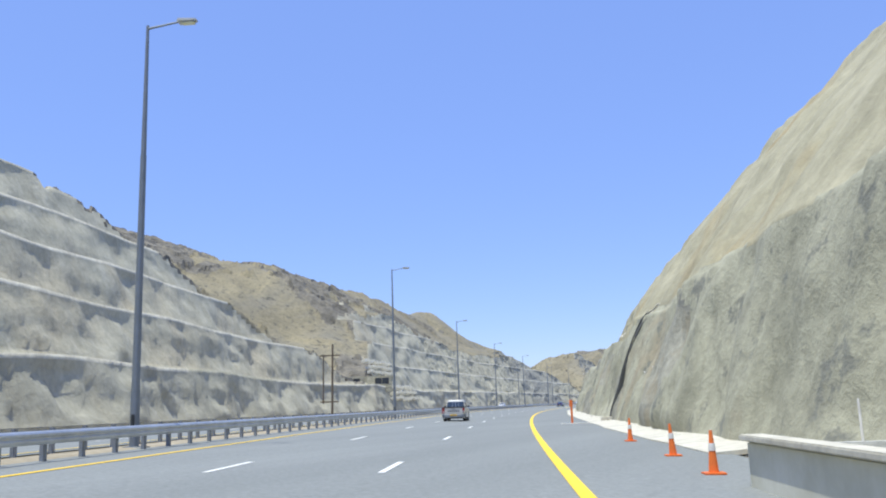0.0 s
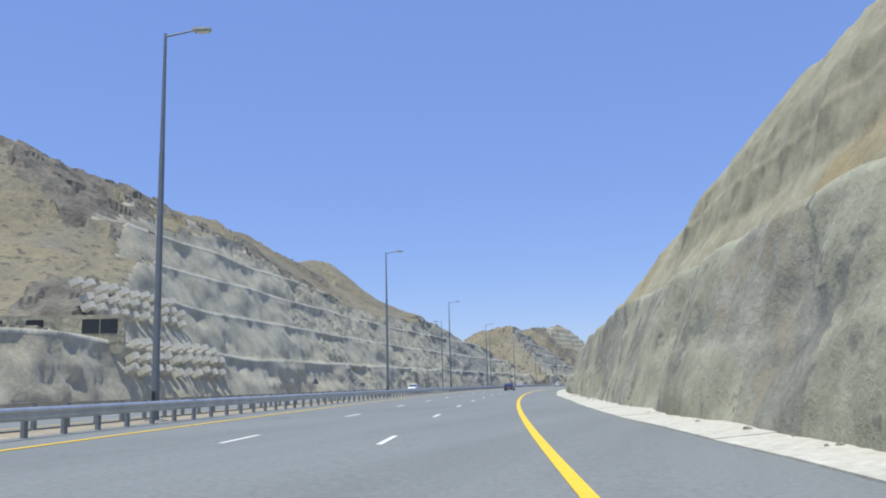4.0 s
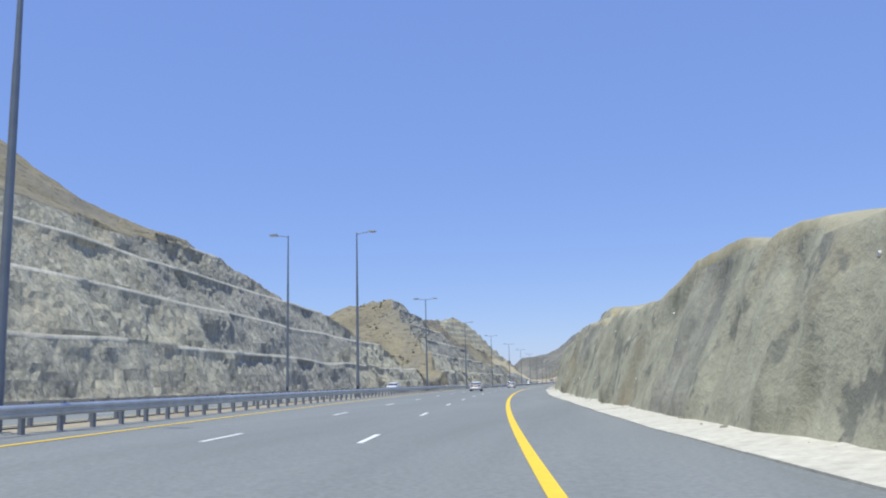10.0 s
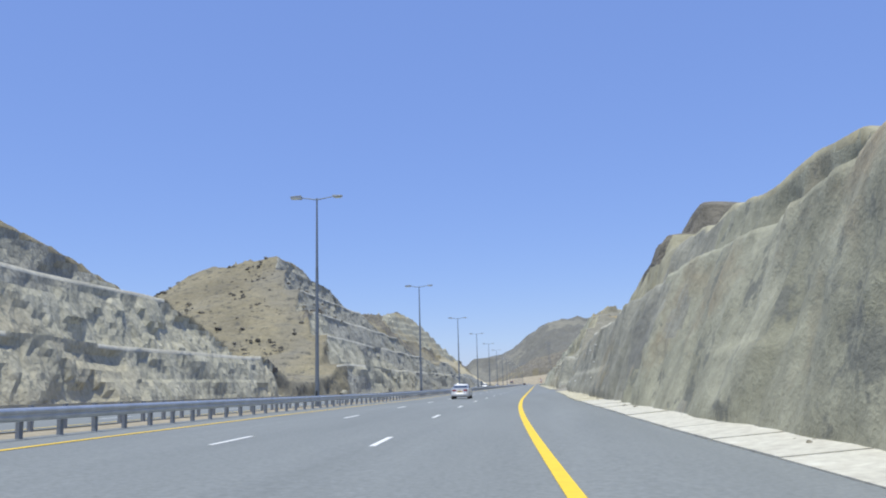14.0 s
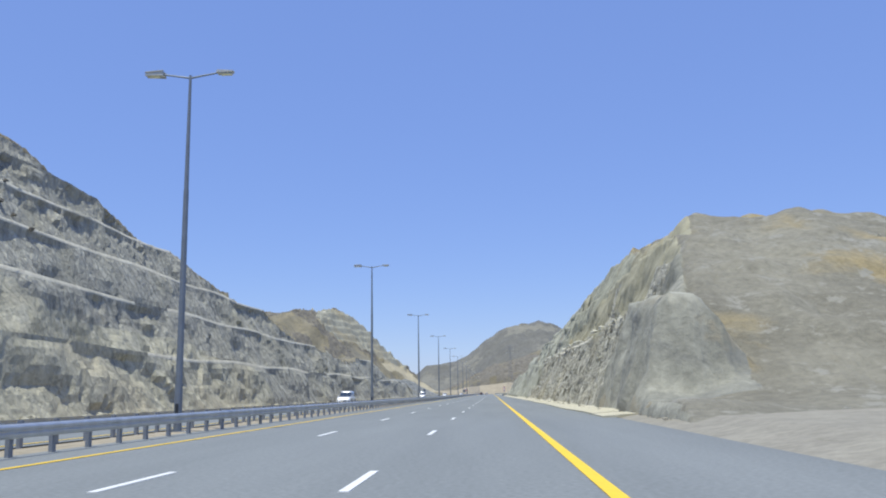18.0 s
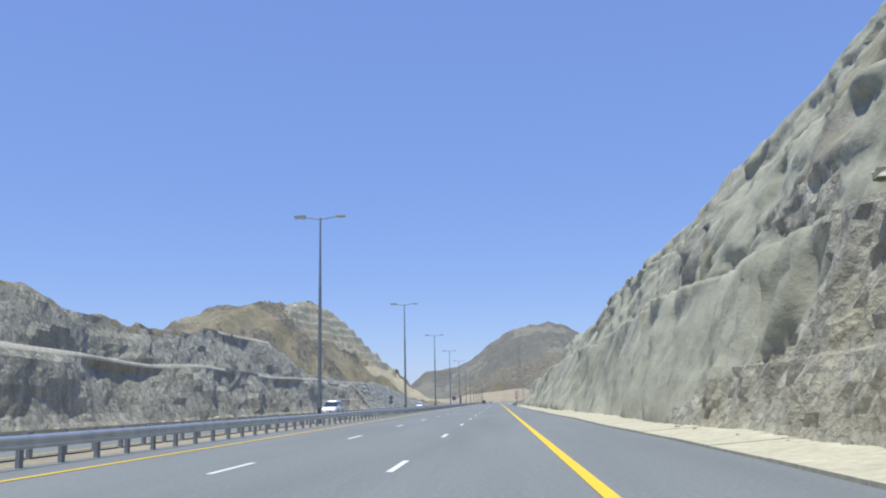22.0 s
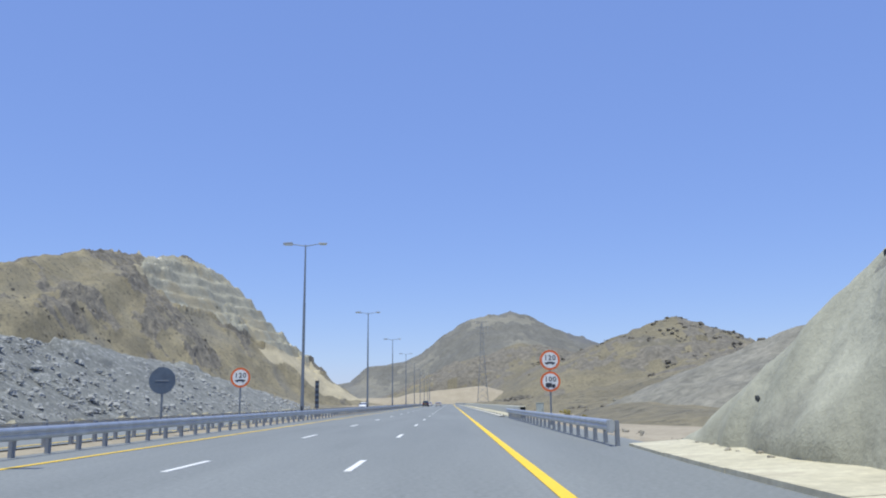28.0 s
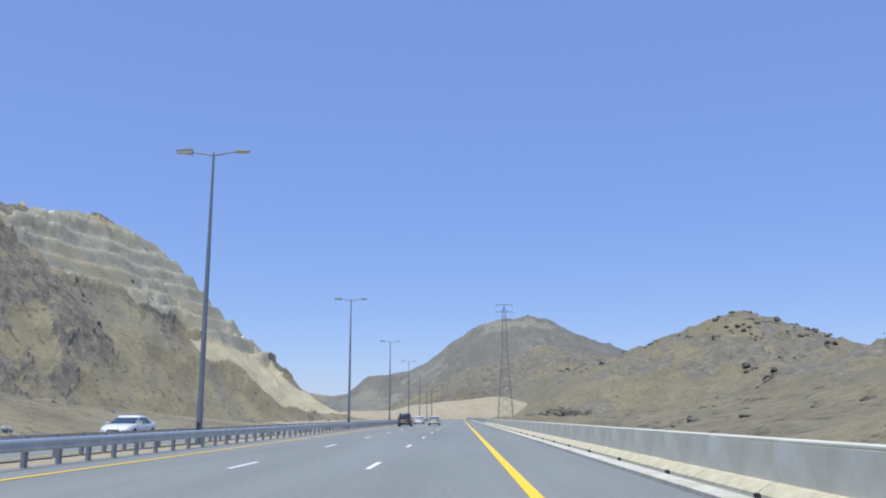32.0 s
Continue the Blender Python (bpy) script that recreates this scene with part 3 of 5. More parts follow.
_lip = np.concatenate(((np.abs((_pz + 0.68) % 6.7) < 0.02) & (_pz > 3), np.zeros(len(l_outer), bool)))


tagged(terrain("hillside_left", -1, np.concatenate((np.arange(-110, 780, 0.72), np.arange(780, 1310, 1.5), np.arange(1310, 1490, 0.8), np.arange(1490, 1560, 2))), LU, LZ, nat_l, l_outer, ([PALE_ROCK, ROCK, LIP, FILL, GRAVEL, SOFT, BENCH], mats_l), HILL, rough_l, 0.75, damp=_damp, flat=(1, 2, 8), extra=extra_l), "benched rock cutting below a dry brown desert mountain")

# right
TR_S = [-120, 150, 170, 186, 203, 214, 222, 230, 264, 288, 299, 312, 345, 377, 392, 405, 415, 450, 478, 496, 499, 507, 511, 516, 522, 534, 541, 545, 548, 560, 590, 602, 612, 622, 632, 640, 650, 668, 686, 710, 732, 752, 775, 800, 819, 832, 868, 876, 879, 912, 924, 931, 937, 941, 1300]
TR_Z = [24.5, 24.5, 23, 21, 20.5, 14.8, 9, 6.9, 6.9, 5.2, 4.8, 5.5, 6.1, 7, 9.6, 10.3, 9.6, 10.5, 11.5, 12.5, 17.3, 17.6, 13.2, 12.6, 10, 7.5, 6.2, 4.6, 0.4, 0.4, 0.5, 2, 7.2, 12, 16, 17.6, 17.4, 19.4, 23.0, 26, 26, 22, 19.5, 18.5, 15.6, 13, 13.4, 12.8, 7, 7.2, 7, 5, 1, 0, 0]


def nat_r(s, d):
    z = np.interp(s, TR_S, TR_Z)
    far = np.clip((d - 45) / 110, 0, 1)
    z = z * (1 - 0.55 * far * far)
    # the open end of the second cutting: a stony slope that a sprayed bulge buttresses at the road
    end = np.clip((s - 585) / 10, 0, 1) * np.clip((760 - s) / 60, 0, 1)
    z = z - end * 0.115 * np.clip(d - 26, 0, 80)
    near = end * np.clip((672 - s) / 15, 0, 1)
    z = z + near * np.clip(z / 3, 0, 1) * (0.9 * fbm(s / 9, d / 9, 4.0, 3) + 0.5 * np.abs(fbm(s / 3.2, d / 4.5, 2.0, 3)))
    fold = vnoise(d / 2.1, 0.7, 3.0) + 0.5 * vnoise(d / 0.9, 0.2, 1.0)
    bulge = np.minimum(7.6 + 1.3 * vnoise(s / 6, d / 4, 5.0), 3.4 * np.clip(s - 602.6 - 0.5 * fold, 0, 20)) * np.clip((15.2 + 1.4 * vnoise(s / 4, 0.4, 0.0) - d) / 4.5, 0, 1) ** 0.7 * np.clip((650 - s) / 20, 0, 1)
    return np.maximum(z, bulge)


RZ = [-0.6, 7.13, 7.35, 7.45, 14.8, 15.0, 22.4, 22.6, 36]
RU = [7.0, 9.84, 9.95, 11.4, 17.0, 17.3, 23.6, 24.0, 40]
RU_2 = [7.1, 9.93, 10.05, 12.4, 15.6, 17.5, 21.1, 22.4, 40]


def foot_r(s, z):
    """How far the second, wider-stepped cutting lies behind the first."""
    wide = np.clip((s - 300) / 160, 0, 1)
    first = np.clip((96 - s) / 16, 0, 1) * np.interp(z, [7.1, 7.35, 7.45, 14, 20], [0, 0, -1.2, -1.2, -0.8])
    ledge = np.clip((s - 116) / 14, 0, 1) * np.clip((200 - s) / 14, 0, 1) * np.interp(z, [7.1, 7.4, 12, 17, 24], [0, 1.9, 1.5, -1.0, -1.2])
    ledge = ledge + np.clip((s - 680) / 20, 0, 1) * np.clip((780 - s) / 20, 0, 1) * np.interp(z, [12, 16, 22], [0, 0.2, 0.3])
    ledge = ledge - np.clip((s - 770) / 40, 0, 1) * np.interp(z, [-0.6, 1.0, 4.0], [0.5, 0.4, 0])
    return first + ledge + wide * np.interp(np.minimum(z, 36), RZ, np.array(RU_2) - np.array(RU))


def rough_r(s, z, d):
    rock = np.clip((s - 612) / 12, 0, 1) * np.clip((744 - s) / 12, 0, 1) * np.clip((12 + 0.02 * (s - 612) - z) / 3, 0.25, 1)
    smooth = 0.75 * fbm(s / 9, z / 9, d / 12, 3) - 0.5 * np.abs(vnoise(s / 4 + 0.1 * z, z / 16, 6.0)) + 0.30 * fbm(s / 2.8, z / 5, 3.0, 3) + 0.22 * np.abs(fbm(s / 1.6, z / 9, 1.0, 2)) + 0.16 * fbm(s / 1.1, z / 1.5, 8.0, 3)
    smooth = smooth * np.where(s < 560, 0.72, 1.0) + np.where(s < 560, 0.14, 0.3) * np.clip((vnoise(s / 2.4 + 0.35 * z, z / 3.6, 9.0) - 0.5) * 4, 0, 1) * np.clip((z - 1) / 3, 0, 1)
    big, bd = blocks(s / 1.5 + 0.12 * z, z / 3.6, d / 5)
    small, sd = blocks(s / 0.7 + 0.2 * z, z / 1.9, d / 3)
    rib = np.abs(fbm(s / 0.95 + 0.15 * z, z / 5.5, 4.0, 3))
    jag = 0.4 * fbm(s / 6, z / 6, d / 8, 3) + 0.14 * big + 0.2 * bd + 0.16 * small + 0.16 * sd + 0.5 * rib
    crown = np.clip((s - 712) / 15, 0, 1) * np.clip((882 - s) / 10, 0, 1) * np.clip((z - 7.4 - 3.0 * vnoise(s / 9, 0.3, 2.0)) / 2.0, 0, 1)
    lump, ld = blocks(s / 3.4 + 0.2 * z, z / 2.6, d / 4)
    chip, cd = blocks(s / 1.5 + 0.3 * z, z / 1.3, d / 3)
    craggy = 0.75 * fbm(s / 8, z / 6, d / 8, 4, 0.6) + 0.22 * lump + 0.2 * ld + 0.16 * chip + 0.12 * cd + 0.2 * np.abs(fbm(s / 2, z / 3, 4.0, 3))
    return (smooth * (1 - rock) + jag * rock) * (1 - crown) + craggy * crown


def mats_r(s, z, d):
    n = 5 * vnoise(s / 9, z / 5, 2.0)
    rock = (s > 622 + 0.6 * n) & (s < 738 + n * 3) & (z < 9 + 0.02 * (s - 612) + n)
    grey = (s > 470 + 3 * n) & (s < 650) & (vnoise(s / 14, z / 5, 3.0) > (s - 640) / 30)
    grey = grey | ((s < 470) & (vnoise(s / 7, z / 4.5, 11.0) > 0.42)) | ((s > 730) & (vnoise(s / 8, z / 6, 13.0) > 0.5))
    m = np.where(rock, 2, np.where(grey, 6, np.where(s > 722 + 3 * n, 7, 1)))
    earth = ((s < 232) & (z > 7.4 + 0.3 * n)) | ((s > 488) & (s < 548) & (z > 7.5 + 0.2 * n)) | ((s > 622) & (s < 800) & (z > 8.6 + 0.5 * n) & (vnoise(s / 26, z / 9, 7.0) > (s - 690) / 90))
    m = np.where(earth & ~rock, 4, m)
    m = np.where((s > 497) & (s < 513) & (z > 12.2 + 0.2 * n), 8, m)
    lip = _rlip[None, :] & ((((s > 109) & (s < 125)) | ((s > 71) & (s < 80)) | ((s > 180) & (s < 206) & (vnoise(s / 6, 0.2, 0.5) > 0))) | ((s > 498) & (s < 528) & (vnoise(s / 4, 0.5, 0.5) > 0.1)) | ((s > 628) & (s < 720) & (vnoise(s / 6, 0.5, 0.5) > -0.1)))
    lip = lip | (_rlip_up[None, :] & (s > 633) & (s < 650))
    return np.where(lip, 3, m)


def extra_r(s, z, d):
    """Materials of the uncut ground above and between the cuttings."""
    spray = (s > 601.5) & (s < 640) & (z > 0.7) & (z < 8.4 + 0.8 * vnoise(s / 3, d / 3, 1.0)) & (d < 12.9 + 1.6 * vnoise(s / 3, z / 2.5, 2.0) + 0.8 * vnoise(s, z, 4.0))
    return np.where(s < 560, np.where((s > 497) & (s < 513) & (z > 12.5), 8, 4), np.where(spray, 6, np.where(s < 700, 5, 7)))


r_outer = np.concatenate((np.arange(41, 70, 1.1), np.arange(70, 120, 4), np.arange(120, 260, 12)))
_pu, _pz = profile(RU, RZ, 0.4)
_rlip = np.concatenate((np.abs(_pz - 7.13) < 0.01, np.zeros(len(r_outer), bool)))
_rlip_up = np.concatenate((np.abs(_pz - 14.8) < 0.01, np.zeros(len(r_outer), bool)))
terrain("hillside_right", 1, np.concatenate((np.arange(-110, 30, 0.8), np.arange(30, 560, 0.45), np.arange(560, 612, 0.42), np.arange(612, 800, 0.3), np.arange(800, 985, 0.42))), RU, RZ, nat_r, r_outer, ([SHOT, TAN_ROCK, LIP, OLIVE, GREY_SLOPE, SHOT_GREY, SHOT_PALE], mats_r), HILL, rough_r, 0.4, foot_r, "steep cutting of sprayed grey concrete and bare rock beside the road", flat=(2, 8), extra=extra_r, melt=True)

# far mountains
mx, my = np.meshgrid(np.arange(-700, 760, 4.5), np.arange(580, 1700, 4.5), indexing="ij")
MTN = [(183, 1150, 65, 0.38, 12), (225, 1180, 54, 0.32, 14), (135, 1160, 46, 0.30, 14), (300, 1230, 48, 0.27, 25), (330, 930, 58, 0.34, 20), (208, 850, 46, 0.34, 10), (420, 1100, 75, 0.28, 25), (255, 980, 26, 0.28, 20), (76, 1325, 62, 0.40, 7), (58, 1318, 55, 0.42, 7), (104, 1335, 54, 0.36, 10),
       (-420, 1300, 50, 0.25, 30), (-700, 1500, 100, 0.22, 30), (700, 1400, 80, 0.22, 30)]
FAR = [(-53, 1460, 36, 0.30, 14), (-200, 1545, 32, 0.2, 20), (330, 1545, 75, 0.22, 24)]
FAR_SIZE, FAR_FROM = 1.25, 460.0       # the far mountain is drawn small and set back by this much
FAR_X = [-260, -150, -122, -100, -78, -56, -36, -16, 6, 26, 36, 50, 66, 78, 92, 110, 130, 150, 183, 240, 400]
FAR_Z = [20, 22, 27, 46, 47, 51, 60, 77, 92, 104, 108, 109, 113, 116, 110, 102, 92, 83, 73, 58, 30]


def far_ridge(x, y):
    """The long crest at the end of the valley, with its two shoulders."""
    r = np.abs(1490 + 6 * vnoise(x / 40, 0.3, 0.0) - y)
    return np.interp(x, FAR_X, FAR_Z) - 0.42 * (np.sqrt(r * r + 64) - 8)


def mountain(name, mx, my, hills, k, mats, label, crest=None):
    """Bare hills with rocky outcrops; k is the size of their relief."""
    mz = cones(mx, my, hills)
    if crest:
        mz = np.maximum(mz, crest(mx, my))
    w = np.clip(mz / (25 * k), 0, 1)
    rel = 0.5 if crest else 1.0
    mz = mz + rel * k * w * (3.6 * fbm(mx / (60 * k), my / (60 * k), 0.3, 5, 0.6) + 2.2 * np.abs(fbm(mx / (22 * k), my / (22 * k), 4.0, 3)))
    mc = fbm(mx / (34 * k), my / (34 * k), 9.0, 5, 0.65) + 0.009 * mz / k
    mb, md = blocks(mx / (9 * k), my / (9 * k), mz / 12)
    mz = mz + k * (1.8 * mb + 1.5 * md) * w * np.clip((mc - 0.35) * 2.5, 0, 1.3)
    mz = np.maximum(mz, -6)
    # keep the valley floor clear along the road
    dd = np.abs(mx - np.interp(my, AX_Y, AX_X) + 8)
    mz = np.minimum(mz, -3 + np.clip(dd - 36, 0, 300) * 0.5 + np.clip(my - 1230, 0, 2000) * 1.2)
    if crest:
        mx, my, mz = mx * FAR_SIZE, FAR_FROM + (my - FAR_FROM) * FAR_SIZE, mz * 0.97 * FAR_SIZE
    ob = grid_mesh(name, np.stack((mx, my, mz - 0.5), -1), mats, (mc > (0.55 if crest else 0.45))[:-1, :-1].astype(int))
    return tagged(ob, label, "mountain", kind="structure")


mtn = mountain("mountains", mx, my, MTN, 1.0, [MOUNT, CRAG], "bare brown desert mountains with dark rocky crests")
fx, fy = np.meshgrid(np.arange(-700, 900, 5.5), np.arange(1240, 1800, 5.5), indexing="ij")
mountain("mountain_far", fx, fy, FAR, 1.1, [MOUNT_HAZED, CRAG_FAR], "large grey-brown mountain at the end of the valley, haze painted into its colour", far_ridge)

# grey spoil bank beyond the end of the right-hand cutting
ss, uu = np.meshgrid(np.arange(945, 1110, 1.3), np.arange(9, 90, 1.3), indexing="ij")
bz = 12.5 - 0.42 * np.sqrt((ss - 1003) ** 2 * 0.5 + (uu - 45) ** 2)
bz = np.minimum(bz, 9.0) + 0.5 * fbm(ss / 6, uu / 6, 0.0, 4)
bb, bd = blocks(ss / 2.2, uu / 2.2, 0.0)
P = W(ss, uu)
P[..., 2] = np.maximum(bz + 0.25 * bb + 0.2 * bd, -1.0) - 0.4
P = P[:, ::-1]
tagged(grid_mesh("spoil_bank", P, [RUBBLE]), "beige-grey rubble spoil bank beside the road", "embankment", kind="structure")

# longer rubble slope farther on, below the brown hills
gx, gy = np.meshgrid(np.arange(60, 240, 1.8), np.arange(610, 860, 1.8), indexing="ij")
gz = 24 - 0.3 * (np.sqrt((gx - 160) ** 2 + (0.6 * (gy - 725)) ** 2 + 100) - 10)
gz = gz + 0.7 * fbm(gx / 9, gy / 9, 2.0, 4) + 0.4 * fbm(gx / 3, gy / 3, 5.0, 3)
bb, bd = blocks(gx / 2.4, gy / 2.4, 0.0)
tagged(grid_mesh("spoil_slope", np.stack((gx, gy, np.maximum(gz + 0.3 * bb + 0.25 * bd, -2.5) - 0.5), -1), [RUBBLE]), "long beige rubble slope at the foot of the brown hills", "embankment", kind="structure")

ex, ey = np.meshgrid(np.arange(-150, 75, 2.5), np.arange(1010, 1240, 2.5), indexing="ij")
ez = 13.0 - 0.42 * np.maximum(0, np.hypot((ex - 8 + 0.25 * (ey - 1125)) / 1.5, ey - 1125) - 14)
ez = np.maximum(ez, np.minimum(4.6, 0.22 * (ey - 1075)) * np.clip((150 + ex) / 40, 0, 1) * np.clip((70 - ex) / 25, 0, 1))
ez = np.minimum(ez, 9 + 0.10 * (ex + 20)) + 0.5 * fbm(ex / 14, ey / 14, 1.0, 4)
tagged(grid_mesh("road_embankment", np.stack((ex, ey, np.where(ez > 0.4, ez, -2.0)), -1), [SAND]), "pale earth embankment where the road bends away", "embankment", kind="structure")

# ---- painted dashes ----
def loose(name, me, parent, m, label=""):
    ob = new(name, me)
    ob.matrix_world = m
    ob.parent = parent
    if label:
        ob["label"] = label
    return ob


dash_me = part("lane_dash", box(-0.075, 0.075, -1.6, 1.6, -0.02, 0.012), WHITE).data
bpy.data.objects.remove(bpy.data.objects["lane_dash"])
for u, first in ((-2.16, 1.4), (-5.86, 1.6)):
    for i in range(-5, 84):
        loose("lane_dash", dash_me, road, at(first + 16.3 * i, u))
for u in (-17.6, -21.3):
    for i in range(-2, 70):
        loose("lane_dash", dash_me, road_2, at(4 + 16.3 * i, u))
tagged(strip("edge_line", S0, 1400, [-14.4, -14.25], [0.012, 0.012], YELLOW, parent=road_2), "solid yellow painted edge line")


# ---- concrete aprons at the cliff's foot ----
def apron(name, s0, s1, mat, label, inner, length=5.0):
    """Sloping slabs from the cliff's foot down to the asphalt; inner(s) is how near the road they begin."""
    base = tagged(strip(name, s0, s1, [6.25, 8.0], [-0.10, 0.18], CONC), label, "apron", kind="structure")
    n = int((s1 - s0) / length)
    rng = random.Random(n)
    L2 = length / 2 - 0.02
    made = {}
    for i in range(n):
        s = s0 + length * (i + 0.5)
        key = (round(inner(s - L2), 1), round(inner(s + L2), 1))
        if key not in made:
            bmx = bmesh.new()
            a, b = key[0] - 7.3, key[1] - 7.3
            top = [bmx.verts.new(q) for q in ((a, -L2, 0.062 - 0.012 * a), (0.8, -L2, 0.27), (0.8, L2, 0.27), (b, L2, 0.062 - 0.012 * b))]
            low = [bmx.verts.new((v.co.x, v.co.y, v.co.z - 0.13)) for v in top]
            bmx.faces.new(top)
            for q in range(4):
                bmx.faces.new((low[q], low[(q + 1) % 4], top[(q + 1) % 4], top[q]))
            me = bpy.data.meshes.new("slab")
            bmx.to_mesh(me)
            bmx.free()
            me.materials.append(mat)
            made[key] = me
        loose("slab", made[key], base, at(s, 7.3, rng.uniform(-0.012, 0.012), rng.uniform(-0.2, 0.2)))


def inner_1(s):
    return 5.6 + 0.12 * math.sin(s / 9) + float(np.interp(s, [300, 330, 375, 400, 440, 500], [0, 0.2, 0.1, 0, 0.2, 0.15])) + 0.05 * math.sin(s * 1.7)


def inner_2(s):
    """The second apron widens towards its far end under drifted dust."""
    return float(np.interp(s, [600, 700, 786, 856, 905, 940], [5.65, 5.6, 5.0, 4.5, 4.6, 5.4])) + 0.12 * math.sin(s / 6)


apron("apron_1", 22, 482, APRON, "pale concrete drainage apron along the foot of the cliff", inner_1)
apron("apron_gap", 482, 547, CREAM, "cream dusty concrete apron at the end of the first cliff", inner_1)
apron("apron_2", 603, 940, CREAM, "cream dusty concrete apron along the foot of the cliff", inner_2)


# rubble and dust along the foot of the cliffs
def scatter(name, places, r0, r1, mat, label, category="stones", seed=1, flat=0.7):
    """Loose angular stones, joined."""
    rng = random.Random(seed)
    verts, faces = [], []
    for p in places:
        r = r0 + (r1 - r0) * rng.random() ** 3
        a0 = rng.random() * 6.28
        b = len(verts)
        k = 6
        hgt = r * flat * rng.uniform(0.7, 1.3)
        lean = (rng.uniform(-0.3, 0.3) * r, rng.uniform(-0.3, 0.3) * r)
        for lev, (sh, hz) in enumerate(((1.0, -0.25 * r), (0.95, 0.45 * hgt), (0.5, 0.85 * hgt))):
            for j in range(k):
                a = a0 + 0.35 * lev + j * 6.283 / k
                q = r * sh * rng.uniform(0.65, 1.2)
                verts.append((p[0] + q * math.cos(a) + lean[0] * lev * 0.4, p[1] + q * math.sin(a) + lean[1] * lev * 0.4, p[2] + hz + (rng.uniform(-0.18, 0.18) * r if lev else 0)))
        verts.append((p[0] + lean[0], p[1] + lean[1], p[2] + hgt))
        for lev in (0, k):
            for j in range(k):
                faces.append((b + lev + j, b + lev + (j + 1) % k, b + lev + k + (j + 1) % k, b + lev + k + j))
        for j in range(k):
            faces.append((b + 2 * k + j, b + 2 * k + (j + 1) % k, b + 3 * k))
    me = bpy.data.meshes.new(name)
    me.from_pydata(verts, [], faces)
    me.materials.append(mat)
    ob = new(name, me)
    return tagged(ob, label, category, kind="stuff")


rng = random.Random(7)
scatter("foot_rubble", [W(s, 7.25 + rng.uniform(-0.35, 0.5) - 0.5 * min(1, max(0, (s - 770) / 40)), 0.16) for s in [rng.uniform(60, 548) if rng.random() < 0.4 else rng.uniform(590, 955) for _ in range(1000)]], 0.03, 0.15, DUST, "small grey stones fallen to the foot of the cliff", seed=3)
scatter("verge_stones", [W(rng.uniform(-80, 1100), -30.5 + rng.uniform(-1.2, 0.9), -0.05) for _ in range(1400)], 0.06, 0.5, PALE_ROCK, "broken stones along the far verge", seed=4)


# ---- guardrails ----
POST = plain("dull_post_steel", (0.25, 0.27, 0.30), 0.6, 0.4, 0.15, 1.5)
W_PROF = [(0.0, 0.0), (0.05, 0.03), (0.08, 0.06), (0.08, 0.12), (0.045, 0.15), (0.045, 0.185), (0.08, 0.215), (0.08, 0.27), (0.05, 0.31), (-0.03, 0.34)]


def beam(s0, s1, u, z, parent, face=1):
    """A corrugated beam with its face towards the traffic."""
    n = max(2, int((s1 - s0) / 4) + 1)
    s = np.linspace(s0, s1, n)[:, None]
    prof = W_PROF + [(a - 0.012, b) for a, b in W_PROF[::-1]] + [W_PROF[0]]
    us = np.array([u + face * a for a, b in prof])[None, :]
    zs = np.array([z + b for a, b in prof])[None, :]
    ob = grid_mesh("beam", W(s, us, zs), [GALV], smooth=False)
    ob.parent = parent
    return ob


post_ob = part("post", box(-0.06, 0.06, -0.09, 0.09, -0.4, 0.76, 0.012), POST)
post_me = post_ob.data
bpy.data.objects.remove(post_ob)
blk_ob = part("spacer", box(-0.09, 0.09, -0.06, 0.06, 0.46, 0.72, 0.01), GALV)
blk_me = blk_ob.data
bpy.data.objects.remove(blk_ob)


def guardrail(s0, s1, u, face, spacing, label, spacers=True, singly=True):
    root = tagged(empty("guardrail"), label, "guardrail", "guardrails along the road")
    x = s0
    while x < s1:
        beam(x, min(s1, x + 12), u, 0.44, root, face)
        x += 12
    n = int((s1 - s0) / spacing)
    if singly:
        for i in range(n + 1):
            m = at(s0 + i * spacing, u - face * 0.2)
            p = loose("post", post_me, root, m)
            if spacers:
                loose("spacer", blk_me, root, at(s0 + i * spacing, u - face * 0.08))
    else:
        bm = bmesh.new()
        for i in range(n + 1):
            t = len(bm.verts)
            bm.from_mesh(post_me)
            bm.verts.ensure_lookup_table()
            bmesh.ops.transform(bm, matrix=at(s0 + i * spacing, u - face * 0.2), verts=bm.verts[t:])
        tagged(part("posts", bm, GALV, root), kind="stuff")
    return root


NEAR = "galvanised corrugated steel guardrail on the median, facing the lanes"
for a in range(-60, 1260, 220):
    guardrail(a, a + 220, -11.25, 1, 2.0, NEAR, spacers=False)
guardrail(1260, 1500, -11.25, 1, 2.0, NEAR, False)
for a in range(-60, 1260, 330):
    guardrail(a, a + 330, -13.65, -1, 2.0, "galvanised corrugated steel guardrail on the far side of the median", False)
right_rail = guardrail(938, 986, 4.75, -1, 2.0, "galvanised corrugated steel guardrail beside the hard shoulder", True)
part("end_terminal", box(4.62, 4.8, -0.4, 0.0, 0.4, 0.78, 0.03), GALV, right_rail).matrix_world = at(938, 0)


# ---- lamp posts ----
LAMP = plain("lamp_housing", (0.50, 0.50, 0.46), 0.5, 0.3)
LENS = plain("lamp_lens", (0.70, 0.68, 0.45), 0.25, 0.0)


